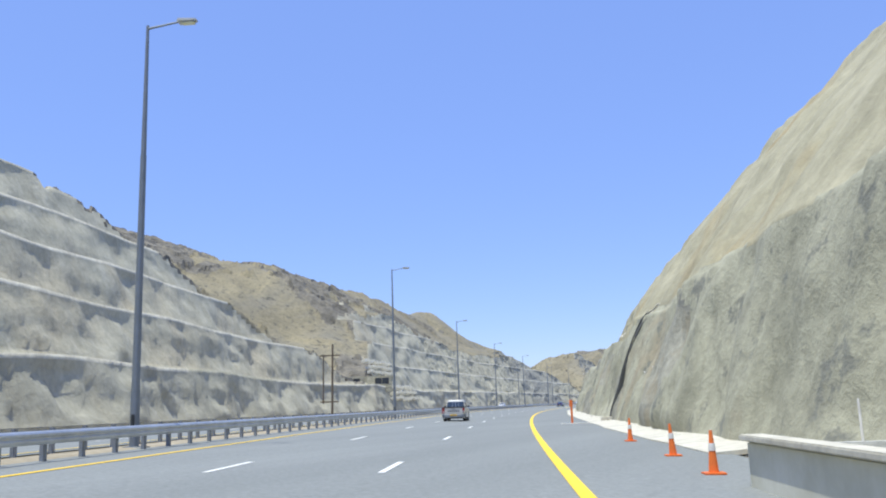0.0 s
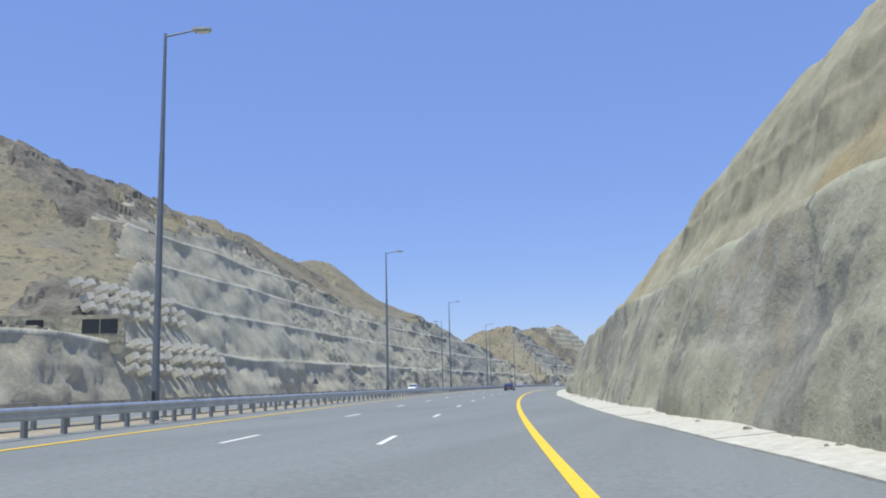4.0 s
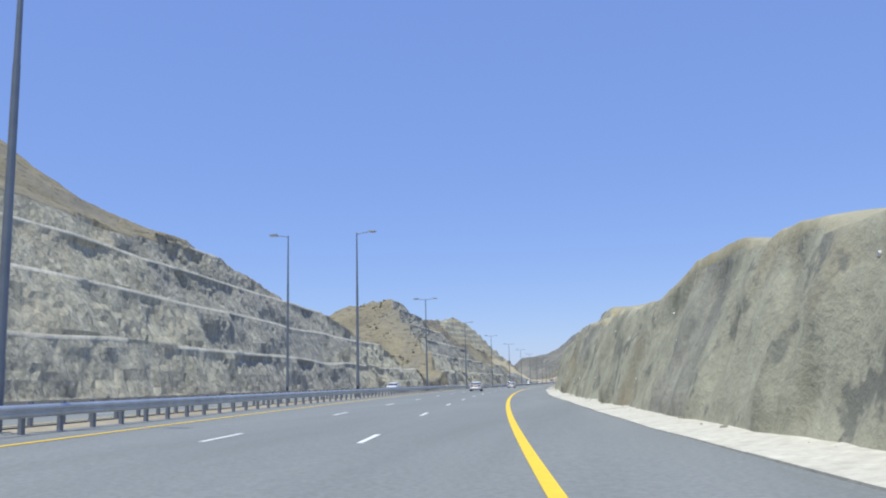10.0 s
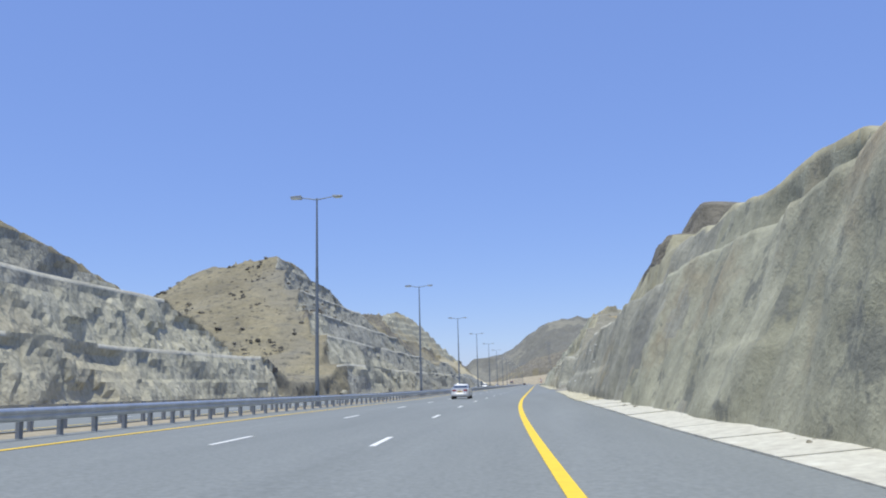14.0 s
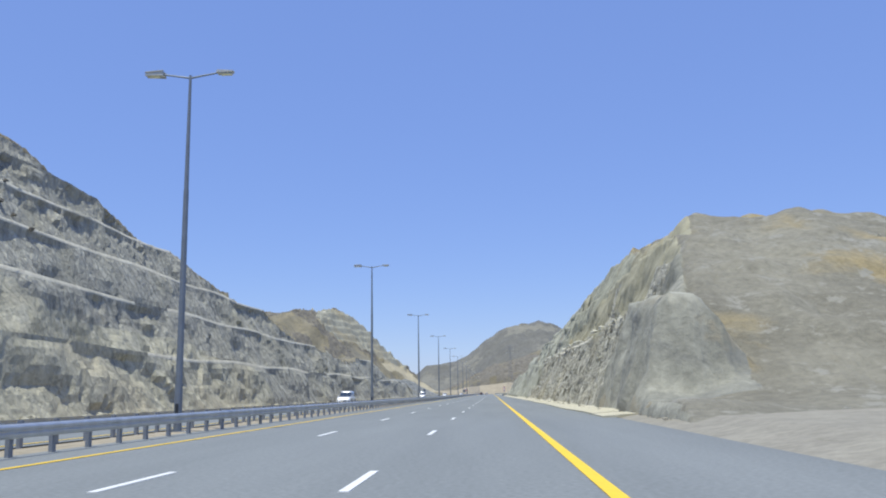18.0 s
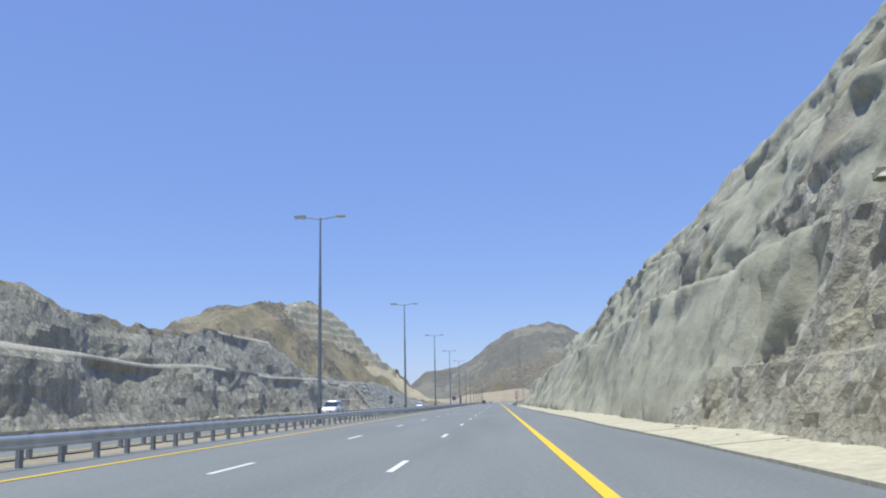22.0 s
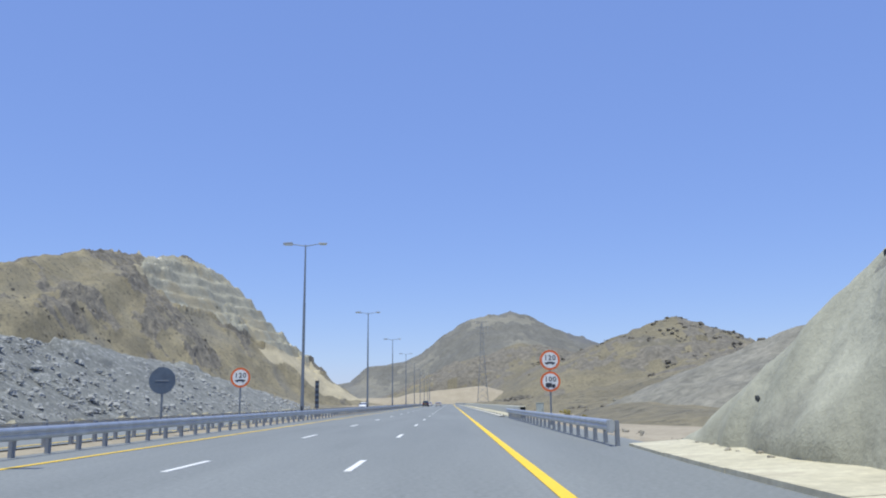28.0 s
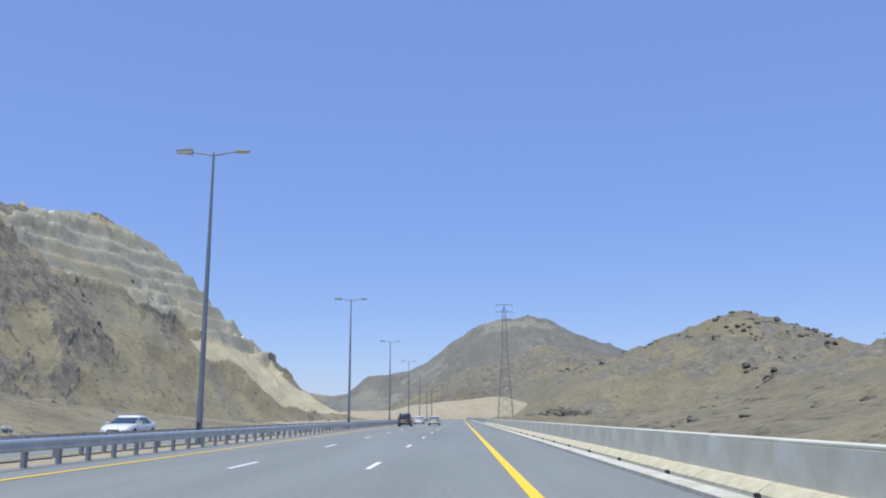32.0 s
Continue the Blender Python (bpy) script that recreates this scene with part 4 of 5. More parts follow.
def lamp_post(name, arms, height=15.25, label=""):
    root = tagged(empty(name), label, "street lamp", "street lamps on the median")
    part("base_plate", box(-0.28, 0.28, -0.28, 0.28, 0, 0.05, 0.01), POLE, root)
    part("plinth", box(-0.42, 0.42, -0.42, 0.42, -0.5, 0.02, 0.03), CONC, root)
    bm = tube((0, 0, 0.03), (0, 0, 1.9), 0.16, 0.155, 12)
    tube((0, 0, 1.9), (0, 0, height - 5.0), 0.14, 0.105, 12, bm)
    tube((0, 0, height - 5.0), (0, 0, height), 0.095, 0.055, 12, bm)
    part("pole", bm, POLE, root)
    part("access_door", box(-0.06, 0.06, -0.175, -0.14, 0.6, 1.1, 0.01), DARK, root)
    for sgn in arms:
        arm = part("arm", tube((0, 0, height - 0.12), (sgn * 1.22, 0, height + 0.08), 0.045, 0.035, 8), POLE, root)
        bm = bmesh.new()
        bmesh.ops.create_cube(bm, size=1)
        for v in bm.verts:
            x = v.co.x + 0.5
            v.co = (sgn * (1.15 + 0.72 * x), v.co.y * (0.36 - 0.1 * x), height + 0.06 + v.co.z * (0.17 - 0.06 * x) + 0.03)
        bmesh.ops.bevel(bm, geom=bm.edges[:], offset=0.035, segments=2, affect="EDGES")
        lamp = part("luminaire", bm, LAMP, root)
        part("lens", box(sgn * 1.32, sgn * 1.78, -0.11, 0.11, height - 0.03, height + 0.0), LENS, lamp, "yellowed clear lamp lens")
    return root


double = lamp_post("street_lamp", (-1, 1), 14.75, label="tall grey steel street lamp with two arms on the median")
single = lamp_post("street_lamp", (1,), label="tall grey steel street lamp with one arm over the lanes")
single_b = lamp_post("street_lamp", (-1,), 16.3, label="tall grey steel street lamp with one arm over the far carriageway")
placed = {id(double): False, id(single): False, id(single_b): False}


def put(ob, m):
    if placed.get(id(ob)) is False:
        ob.matrix_world = m
        placed[id(ob)] = True
        return ob
    return copy_thing(ob, m)


for i in range(-1, 27):
    s = 86.3 + 56.07 * (i - 1)
    s += float(np.interp(s, [100, 160, 310, 380, 423, 479, 535, 591, 647, 703, 759, 871, 927, 983, 1039, 1100], [-1.6, 0.3, 1.6, 0.4, -1.8, 0.5, -0.6, 0.6, -0.6, 0.7, 0.3, 0.8, -0.6, -0.3, 0.0, -1.0]))
    if s < 60:
        s -= 1.6
    if s < 390:
        put(single, at(s, -12.25))
        if s >= 300:
            put(single_b, at(s + (6 if s > 330 else 0), -20.5 if s > 330 else -23.0))
    else:
        put(double, at(s, -12.45, -0.55 if s < 440 else 0.0))

# ---- concrete wall on the right after the cutting ----
wall = tagged(strip("parapet_wall", 984, 1500, [6.2, 6.2, 5.75, 5.75], [-0.3, 0.90, 0.90, -0.3], CONC), "grey concrete parapet wall with a pale coping", "wall", kind="structure")
panel_bm = box(-0.04, 0.04, -1.98, 1.98, 0.20, 0.90, 0.012)
panel_ob = part("panel", panel_bm, WALLC)
panel_me = panel_ob.data
bpy.data.objects.remove(panel_ob)
cop = part("coping", box(-0.27, 0.27, -1.99, 1.99, 0.90, 0.95, 0.015), WALLC)
coping_me = cop.data
bpy.data.objects.remove(cop)
bm = bmesh.new()
sec = [(-0.42, -0.1), (-0.40, 0.05), (-0.12, 0.22), (0.06, 0.24), (0.06, -0.1)]
ends = [[bm.verts.new((a, y, b)) for a, b in sec] for y in (-1.98, 1.98)]
for i in range(5):
    bm.faces.new((ends[0][i], ends[0][(i + 1) % 5], ends[1][(i + 1) % 5], ends[1][i]))
bm.faces.new(ends[0][::-1])
bm.faces.new(ends[1])
bmesh.ops.recalc_face_normals(bm, faces=bm.faces)
bo = part("plinth", bm, CREAM)
plinth_me = bo.data
bpy.data.objects.remove(bo)
for i in range(64):
    s = 986 + 4.0 * i
    loose("panel", panel_me, wall, at(s, 5.72))
    loose("coping", coping_me, wall, at(s, 5.97))
    loose("plinth", plinth_me, wall, at(s, 5.72))
kerb = tagged(strip("kerb", 990, 1400, [4.35, 4.35, 4.85, 4.85], [-0.05, 0.09, 0.09, -0.05], APRON), "low pale concrete kerb beside the parapet wall", "kerb", kind="structure")
for i in range(40):
    bm = box(-0.05, 0.05, -0.05, 0.05, 0.0, 0.14, 0.015)
    if i == 0:
        ref = tagged(part("road_stud", bm, DARK), "small dark reflector stud on the gutter line", "reflector", "reflector studs")
        ref.matrix_world = at(995, 5.0)
    else:
        bm.free()
        copy_thing(ref, at(995 + 6.0 * i, 5.0))

# ---- signs ----
RING = plain("red_sign_ring", (0.66, 0.13, 0.03), 0.45)
FACE = plain("white_sign_face", (0.72, 0.72, 0.70), 0.4, 0, 0.05)
INK = plain("black_sign_ink", (0.03, 0.035, 0.05), 0.5)
BACK = plain("grey_sign_back", (0.10, 0.13, 0.17), 0.5, 0.3)


def disc(r, y0, y1, z, n=40):
    return tube((0, y0, z), (0, y1, z), r, r, n)


def text_mesh(txt, size, x, z, y, mat, parent):
    for n, ch in enumerate(txt):
        cu = bpy.data.curves.new("digit", "FONT")
        cu.body, cu.size, cu.align_x, cu.align_y, cu.extrude, cu.offset = ch, size, "CENTER", "CENTER", 0.003, 0.008
        tmp = bpy.data.objects.new("digit", cu)
        scene.collection.objects.link(tmp)
        me = bpy.data.meshes.new_from_object(tmp.evaluated_get(bpy.context.evaluated_depsgraph_get()))
        bpy.data.objects.remove(tmp)
        me.materials.clear()
        me.materials.append(mat)
        me.transform(pose(x + (n - (len(txt) - 1) / 2) * size * 0.60, y, z, 90, 0, 0))
        ob = new("digit", me)
        ob.parent = parent


def speed_plate(root, z, digits, symbol):
    plate = part("sign_plate", disc(0.58, -0.03, 0.0, z), RING, root, "round speed limit sign with a red rim, reading " + digits)
    face = part("face", disc(0.46, -0.036, -0.03, z), FACE, plate)
    text_mesh(digits, 0.40, 0, z + 0.12, -0.040, INK, plate)
    if symbol == "car":
        bm = box(-0.30, 0.30, -0.045, -0.038, z - 0.21, z - 0.135, 0.0)
        box(-0.15, 0.16, -0.045, -0.038, z - 0.135, z - 0.10, 0.0, bm)
        tube((-0.17, -0.045, z - 0.23), (-0.17, -0.038, z - 0.23), 0.045, 0.045, 12, bm)
        tube((0.17, -0.045, z - 0.23), (0.17, -0.038, z - 0.23), 0.045, 0.045, 12, bm)
    else:
        bm = box(-0.28, 0.08, -0.045, -0.038, z - 0.30, z - 0.08)
        box(0.10, 0.28, -0.045, -0.038, z - 0.30, z - 0.15, 0.0, bm)
        box(-0.28, 0.28, -0.045, -0.038, z - 0.33, z - 0.30, 0.0, bm)
        tube((-0.14, -0.045, z - 0.34), (-0.14, -0.038, z - 0.34), 0.05, 0.05, 12, bm)
        tube((0.18, -0.045, z - 0.34), (0.18, -0.038, z - 0.34), 0.05, 0.05, 12, bm)
    part("pictogram", bm, INK, plate)
    return plate


def sign_post(name, m, top, label):
    root = tagged(empty(name, m), label, "road sign", "speed limit signs")
    part("post", tube((0, 0.05, -0.5), (0, 0.05, top), 0.05, 0.05, 10), POLE, root)
    return root


r = sign_post("speed_limit_sign", at(961.5, 5.72), 4.2, "two round speed limit signs on one grey post behind the guardrail")
speed_plate(r, 3.72, "120", "car")
speed_plate(r, 2.48, "100", "truck")
r = sign_post("speed_limit_sign", at(961.9, -12.45), 3.2, "round speed limit sign on a grey post on the median")
speed_plate(r, 2.85, "120", "car")
for s, u, zs in ((945.3, -30.6, (1.75, 2.95)), (948.7, -12.6, (2.35,))):
    r = sign_post("speed_limit_sign", at(s, u), zs[-1] + 0.5, "round signs seen from behind on a grey post")
    for z in zs:
        p = part("sign_plate", disc(0.58, -0.03, 0.0, z), BACK, r, "dark grey unpainted back of a round sign")
        part("bracket", box(-0.3, 0.3, -0.05, -0.03, z - 0.03, z + 0.03, 0.005), POLE, p)
r = tagged(empty("marker_board", at(991, -12.45)), "tall black and grey striped marker board on the median", "marker board")
part("post", tube((0, 0, -0.4), (0, 0, 1.0), 0.05, 0.05), POLE, r)
part("board", box(-0.18, 0.18, -0.02, 0.02, 0.9, 3.4, 0.01), INK, r)
for i in range(5):
    part("stripe", box(-0.17, 0.17, -0.026, -0.021, 1.05 + i * 0.48, 1.25 + i * 0.48), BACK, r)

# small yellow and red reflector post and works barrier near the start
ORANGE = plain("orange_plastic", (0.75, 0.17, 0.03), 0.5, 0, 0.12)
CONE_W = plain("white_band", (0.72, 0.70, 0.66), 0.5)


def cone(m, tilt=0.0):
    root = tagged(empty("traffic_cone", m), "orange plastic traffic cone standing on the hard shoulder", "traffic cone", "traffic cones")
    part("base", box(-0.2, 0.2, -0.2, 0.2, 0, 0.04, 0.01), ORANGE, root)
    part("body", tube((0, 0, 0.03), (tilt, 0, 0.82), 0.10, 0.03, 14), ORANGE, root)
    part("band", tube((tilt * 0.5, 0, 0.44), (tilt * 0.68, 0, 0.58), 0.072, 0.06, 14), CONE_W, root, "faded white reflective band")
    return root


cone(at(30.2, 4.72))
cone(at(21.4, 4.62), -0.04)
cone(at(15.6, 4.3))
r = tagged(empty("delineator_post", at(57.1, 4.25)), "orange upright marker post on a white plank base", "marker post")
part("post", box(-0.07, 0.07, -0.04, 0.04, 0.05, 1.5, 0.02), ORANGE, r)
part("head", box(-0.13, 0.09, -0.05, 0.05, 1.15, 1.58, 0.02), ORANGE, r)
part("plank", box(-0.75, 1.2, -0.14, 0.14, 0.0, 0.06, 0.01), CONE_W, r)
r = tagged(empty("concrete_headwall", at(10.5, 6.4)), "low pale concrete drain headwall with an open channel", "headwall")
# paler concrete on the front wall alone, to offset the shade on it
part("front_wall", box(-2.1, -1.9, -3.2, 2.6, -0.3, 0.78, 0.03), WALLC, r)
part("back_wall", box(1.7, 1.95, -3.2, 2.6, -0.3, 0.95, 0.03), CONC, r)
part("end_wall", box(-1.95, 1.8, 2.4, 2.65, -0.3, 0.72, 0.03), CONC, r)
part("cap", box(-2.2, -1.8, -3.3, 2.7, 0.78, 0.88, 0.02), APRON, r)
part("channel_floor", box(-1.9, 1.7, -3.2, 2.4, -0.3, 0.05, 0.0), APRON, r)
part("stake", tube((-0.3, 2.5, 0.6), (-0.3, 2.5, 1.4), 0.02, 0.02), CONE_W, r)

# drain chute down the right-hand cliff
CHUTE = plain("dark_rubber_pipe", (0.13, 0.13, 0.12), 0.7)


def chute(stations, half, thick):
    """A flat trough bent along the cliff, open to the road."""
    bm = bmesh.new()
    prev = None
    for n, (s, u, z) in enumerate(stations):
        s2, _, z2 = stations[min(n + 1, len(stations) - 1)]
        s1, _, z1 = stations[max(n - 1, 0)]
        ds, dz = s2 - s1, z2 - z1
        ln = math.hypot(ds, dz)
        ns, nz = dz / ln, -ds / ln
        ring = []
        for k, du in ((-1, -thick), (-0.75, -thick), (-0.7, -0.35 * thick), (0.7, -0.35 * thick), (0.75, -thick), (1, -thick), (1, thick), (-1, thick)):
            ring.append(bm.verts.new(W(s + ns * half * k, u + du, z + nz * half * k)))
        if prev:
            for k in range(8):
                bm.faces.new((prev[k], prev[(k + 1) % 8], ring[(k + 1) % 8], ring[k]))
        else:
            bm.faces.new(ring)
        prev = ring
    bm.faces.new(prev[::-1])
    bmesh.ops.recalc_face_normals(bm, faces=bm.faces)
    return bm


cliff_co = np.empty(len(bpy.data.objects["hillside_right"].data.vertices) * 3)
bpy.data.objects["hillside_right"].data.vertices.foreach_get("co", cliff_co)
cliff_co = cliff_co.reshape(-1, 3)
cliff_near = {}


def face_u(s, z):
    """The cliff's distance from the road's axis at a station and height."""
    key = round(s / 12)
    if key not in cliff_near:
        m = np.array(at(key * 12.0, 0).inverted())
        q = cliff_co @ m[:3, :3].T + m[:3, 3]
        cliff_near[key] = q[(np.abs(q[:, 1]) < 9) & (q[:, 0] > 7) & (q[:, 0] < 20)] + np.array((0, key * 12.0, 0))
    q = cliff_near[key]
    d2 = (q[:, 1] - s) ** 2 + 4 * (q[:, 2] - z) ** 2
    k = np.argsort(d2)[:6]
    w = 1 / (d2[k] + 0.05)
    return float((q[k, 0] * w).sum() / w.sum())


def on_face(stations, out):
    return [(s, face_u(s, z) - out, z) for s, z in stations]


r = tagged(empty("drain_chute"), "dark drain chute curving down the sprayed concrete cliff", "drain chute")
part("chute", chute(on_face([(61.7, 0.1), (61.7, 0.8), (61.6, 1.5), (61.3, 2.6), (60.9, 3.7), (60.5, 4.8), (60.0, 5.8), (59.6, 6.4), (59.0, 6.95), (58.3, 7.4)], 0.06), 0.24, 0.12), CHUTE, r)
part("upper_chute", chute(on_face([(58.4, 7.35), (58.0, 7.6), (57.5, 7.9)], 0.07), 0.17, 0.12), APRON, r, "white upper end of the chute")
part("spout", box(-0.4, 0.4, -0.5, 0.5, 0.0, 0.3, 0.05), APRON, r).matrix_world = at(61.6, 6.95, 0.1)

# timber poles behind the median rail
WOOD = mottled("weathered_pole_timber", [(0.10, 0.08, 0.06), (0.18, 0.14, 0.10)], 2.0, 8.0, 0.9, bump_d=0.01)
r = tagged(empty("utility_pole", at(60.0, -13.0)), "slim brown timber pole with a side pole held by two crossbars", "utility pole")
part("pole", tube((0.2, 0, -0.5), (0.28, 0, 5.75), 0.09, 0.07), WOOD, r)
part("side_pole", tube((-0.45, 0.06, 1.5), (-0.42, 0.06, 5.05), 0.06, 0.05), WOOD, r)
part("crossbar", box(-0.65, 0.85, -0.05, 0.05, 4.9, 5.0, 0.01), WOOD, r)
part("crossbar", box(-0.65, 0.70, -0.05, 0.05, 1.55, 1.65, 0.01), WOOD, r)

# wall panel and anchor pads on the left cutting
PAD = mottled("anchor_pad_concrete", [(0.58, 0.55, 0.46), (0.70, 0.67, 0.57)], 1.0, 4.0, 0.9, bump_d=0.01)
r = tagged(empty("bench_wall", at(183, -39.5)), "pale wall on a bench, with dark plates for its shaded square openings", "retaining wall")
r.rotation_euler = (0, 0, r.rotation_euler[2] + radians(12))
part("wall_panel", box(-8.5, 6.0, 0.0, 0.3, 4.6, 8.1, 0.03), PALE_ROCK, r)
# dark plates on the wall face paint the shade inside its openings
for x in (-5.3, -1.8, 3.0, 4.6):
    part("opening_shade_plate", box(x - 0.75, x + 0.75, -0.04, 0.02, 6.4, 7.7, 0.02), DARK, r, "flat dark square plate in place of a shaded hole")


def pads(s0, s1, z0, d0, rows, step, seed):
    root = tagged(empty("anchor_pads"), "grid of square concrete anchor pads on a rock face", "anchor pads", "anchor pads")
    ob = part("pad", box(-0.36, 0.36, -0.36, 0.36, -0.9, 0.3, 0.05), PAD)
    me = ob.data
    bpy.data.objects.remove(ob)
    rng = random.Random(seed)
    for j in range(rows):
        n = int((s1 - s0) / step)
        for i in range(n):
            s = s0 + (i + 0.5 * (j % 2)) * step + rng.uniform(-0.3, 0.3)
            z = z0 + 1.3 * j + rng.uniform(-0.2, 0.2)
            d = d0 + 0.46 * (1.3 * j) - 0.45
            m = at(s, -d, z) @ pose(0, 0, 0, 0, 66, rng.uniform(-8, 8))
            loose("pad", me, root, m)
    return root


pads(186, 212, 3.2, 33.8, 3, 2.4, 1)
pads(189, 213, 9.4, 40.2, 3, 2.4, 2)

# weep pipes and anchor heads on the right-hand cliff
ob = part("anchor_head", tube((0, 0, 0), (-0.14, 0, -0.03), 0.06, 0.06, 10), CONE_W)
head_me = ob.data
bpy.data.objects.remove(ob)
root = tagged(empty("cliff_anchor_set"), "small pale anchor heads and weep pipes in the sprayed cliff", "anchors")
rng = random.Random(11)
for s0, s1, n in ((238, 300, 26), (300, 420, 34), (500, 545, 14)):
    for i in range(n):
        s = s0 + (s1 - s0) * (i + rng.random() * 0.5) / n
        z = (1.6, 3.2, 4.9)[i % 3] + rng.uniform(-0.15, 0.15)
        z = min(z, float(np.interp(s, TR_S, TR_Z)) - 1.3)
        loose("anchor_head", head_me, root, at(s, face_u(s, z) + 0.04, z))
for s, z in ((46, 2.2), (49, 3.4), (51.5, 2.1), (54, 3.3), (57, 2.2), (50, 7.6), (52, 8.4), (47, 6.8), (64, 2.4), (66.5, 3.5)):
    loose("anchor_head", head_me, root, at(s, face_u(s, z) + 0.03, z))

# closed dark stub: the shade inside a weep hole is put into its colour
ob = part("weep_hole_shade", tube((0, 0, 0), (-0.06, 0, -0.01), 0.09, 0.10, 10), DARK)
hole_me = ob.data
bpy.data.objects.remove(ob)
root = tagged(empty("weep_hole_set"), "small dark discs painting the shade of weep holes in the grey sprayed cliff", "weep holes")
for i in range(44):
    s = 806 + 132 * (i + rng.random() * 0.6) / 44
    z = (1.5, 3.4, 4.6)[i % 3] + rng.uniform(-0.3, 0.3)
    loose("weep_hole_shade", hole_me, root, at(s, face_u(s, z) + 0.04, z))

# ---- desert shrubs ----
DRYLEAF = mottled("yellow_dry_shrub", [(0.30, 0.25, 0.07), (0.42, 0.34, 0.09)], 2.0, 8.0, 0.9, bump_d=0.01)
BARK = mottled("grey_bark", [(0.09, 0.075, 0.055), (0.15, 0.125, 0.09)], 3.0, 9.0, 0.95, bump_d=0.02)


def leaf_cloud(centres, n, size, rng):
    """Many small tilted leaves round several centres (x, y, z, radius)."""
    verts, faces = [], []
    for cx, cy, cz, cr in centres:
        for _ in range(n):
            v = Vector((rng.gauss(0, 1), rng.gauss(0, 1), rng.gauss(0, 0.7))).normalized() * cr * rng.random() ** 0.5
            c = Vector((cx, cy, cz)) + v
            a = Vector((rng.gauss(0, 1), rng.gauss(0, 1), rng.gauss(0, 1))).normalized()
            t = a.orthogonal().normalized()
            w = a.cross(t)
            l, h = size * rng.uniform(0.6, 1.5), size * rng.uniform(0.25, 0.5)
            k = len(verts)
            verts += [tuple(c - t * l), tuple(c + w * h), tuple(c + t * l), tuple(c - w * h)]
            faces.append((k, k + 1, k + 2, k + 3))
    return verts, faces


def shrub(m, height, spread, seed, label, name="shrub", leaf=None, leaves=220, category="shrub", group="desert shrubs"):
    rng = random.Random(seed)
    root = tagged(empty(name, m), label, category, group)
    bm = tube((0, 0, -0.3), (0.1, 0.05, height * 0.3), 0.035 * height, 0.025 * height, 8)
    centres = []
    for i in range(9):
        a = i * 2.4 + rng.random()
        q = rng.uniform(0.35, 1.0)
        tip = (spread * q * math.cos(a), spread * q * math.sin(a), height * rng.uniform(0.32, 0.95))
        mid = (tip[0] * 0.45, tip[1] * 0.45, height * 0.45)
        tube((0.1, 0.05, height * 0.27), mid, 0.018 * height, 0.012 * height, 6, bm)
        tube(mid, tip, 0.012 * height, 0.004 * height, 5, bm)
        centres += [(tip[0], tip[1], tip[2], height * rng.uniform(0.13, 0.24)), (mid[0] * 1.5, mid[1] * 1.5, tip[2] * 0.8, height * rng.uniform(0.1, 0.2))]
    part("stem", bm, BARK, root)
    me = bpy.data.meshes.new("foliage")
    v, f = leaf_cloud(centres, leaves // 2, 0.022 * height + 0.02, rng)
    me.from_pydata(v, [], f)
    me.materials.append(leaf or DRYLEAF)
    loose_ob = new("foliage", me)
    loose_ob.parent = root
    return root


SHRUB = "low yellow-green dry desert shrub on sandy ground"
for i, (s, u, z, h) in enumerate(((586, 16.5, 0.2, 0.9), (591, 12.6, 0.1, 0.6), (595, 21, 0.5, 0.8), (599, 11.2, 0.2, 0.5), (566, 12.0, 0.0, 0.6), (575, -37, 0.6, 1.1), (585, -41, 3.0, 1.2), (562, -40, 0.8, 0.8), (571, -45, 1.2, 0.9), (975, 9.5, 0.0, 0.6), (990, 10.5, 0.1, 0.7), (1004, 12, 0.2, 0.6))):
    shrub(at(s, u, z - 0.25), h, h * 0.7, 40 + i, SHRUB, "shrub", DRYLEAF, 120, "shrub", "desert shrubs")

# dark rock outcrop behind the parapet wall and rubble in the gap between the cliffs
rng = random.Random(21)
scatter("outcrop_rocks", [W(1362 + 1.6 * (u_ - 30) + rng.gauss(0, 5), u_, (0.2 + 3.4 * rng.random()) * math.exp(-((u_ - 42) / 13) ** 2)) for u_ in [rng.uniform(22, 64) for _ in range(420)]], 0.5, 2.6, CRAG, "dark angular rocks heaped on the plain below the hills", seed=8, flat=0.8)
scatter("gap_rocks", [W(rng.uniform(556, 606), rng.uniform(10, 40), 0.0) for _ in range(260)], 0.08, 0.7, ROCK, "grey stones lying on the sandy gap between the cliffs", seed=9)
scatter("bank_rocks", [W(rng.uniform(552, 590), rng.uniform(-52, -32), 0.2) for _ in range(320)], 0.15, 1.1, ROCK, "grey rubble heaped at the foot of the hill", seed=10)

# roadside service cabinet behind the guardrail
r = tagged(empty("service_cabinet", at(979, 6.9)), "small pale grey-green steel service cabinet on a concrete base", "cabinet")
CAB = plain("pale_green_steel", (0.42, 0.46, 0.42), 0.5, 0.1)
part("base", box(-0.32, 0.32, -0.24, 0.24, -0.4, 0.12, 0.02), CONC, r)
cab = part("body", box(-0.28, 0.28, -0.2, 0.2, 0.12, 1.2, 0.02), CAB, r)
part("roof", box(-0.31, 0.31, -0.23, 0.23, 1.2, 1.26, 0.015), CAB, r)
door = part("door", box(-0.25, 0.25, -0.215, -0.2, 0.18, 1.14, 0.005), CAB, r)
part("handle", box(0.15, 0.18, -0.235, -0.215, 0.6, 0.75, 0.005), DARK, door)

# boulders and rubble lying on the slopes
L_PU, L_PZ = profile(LU, LZ, 0.75)


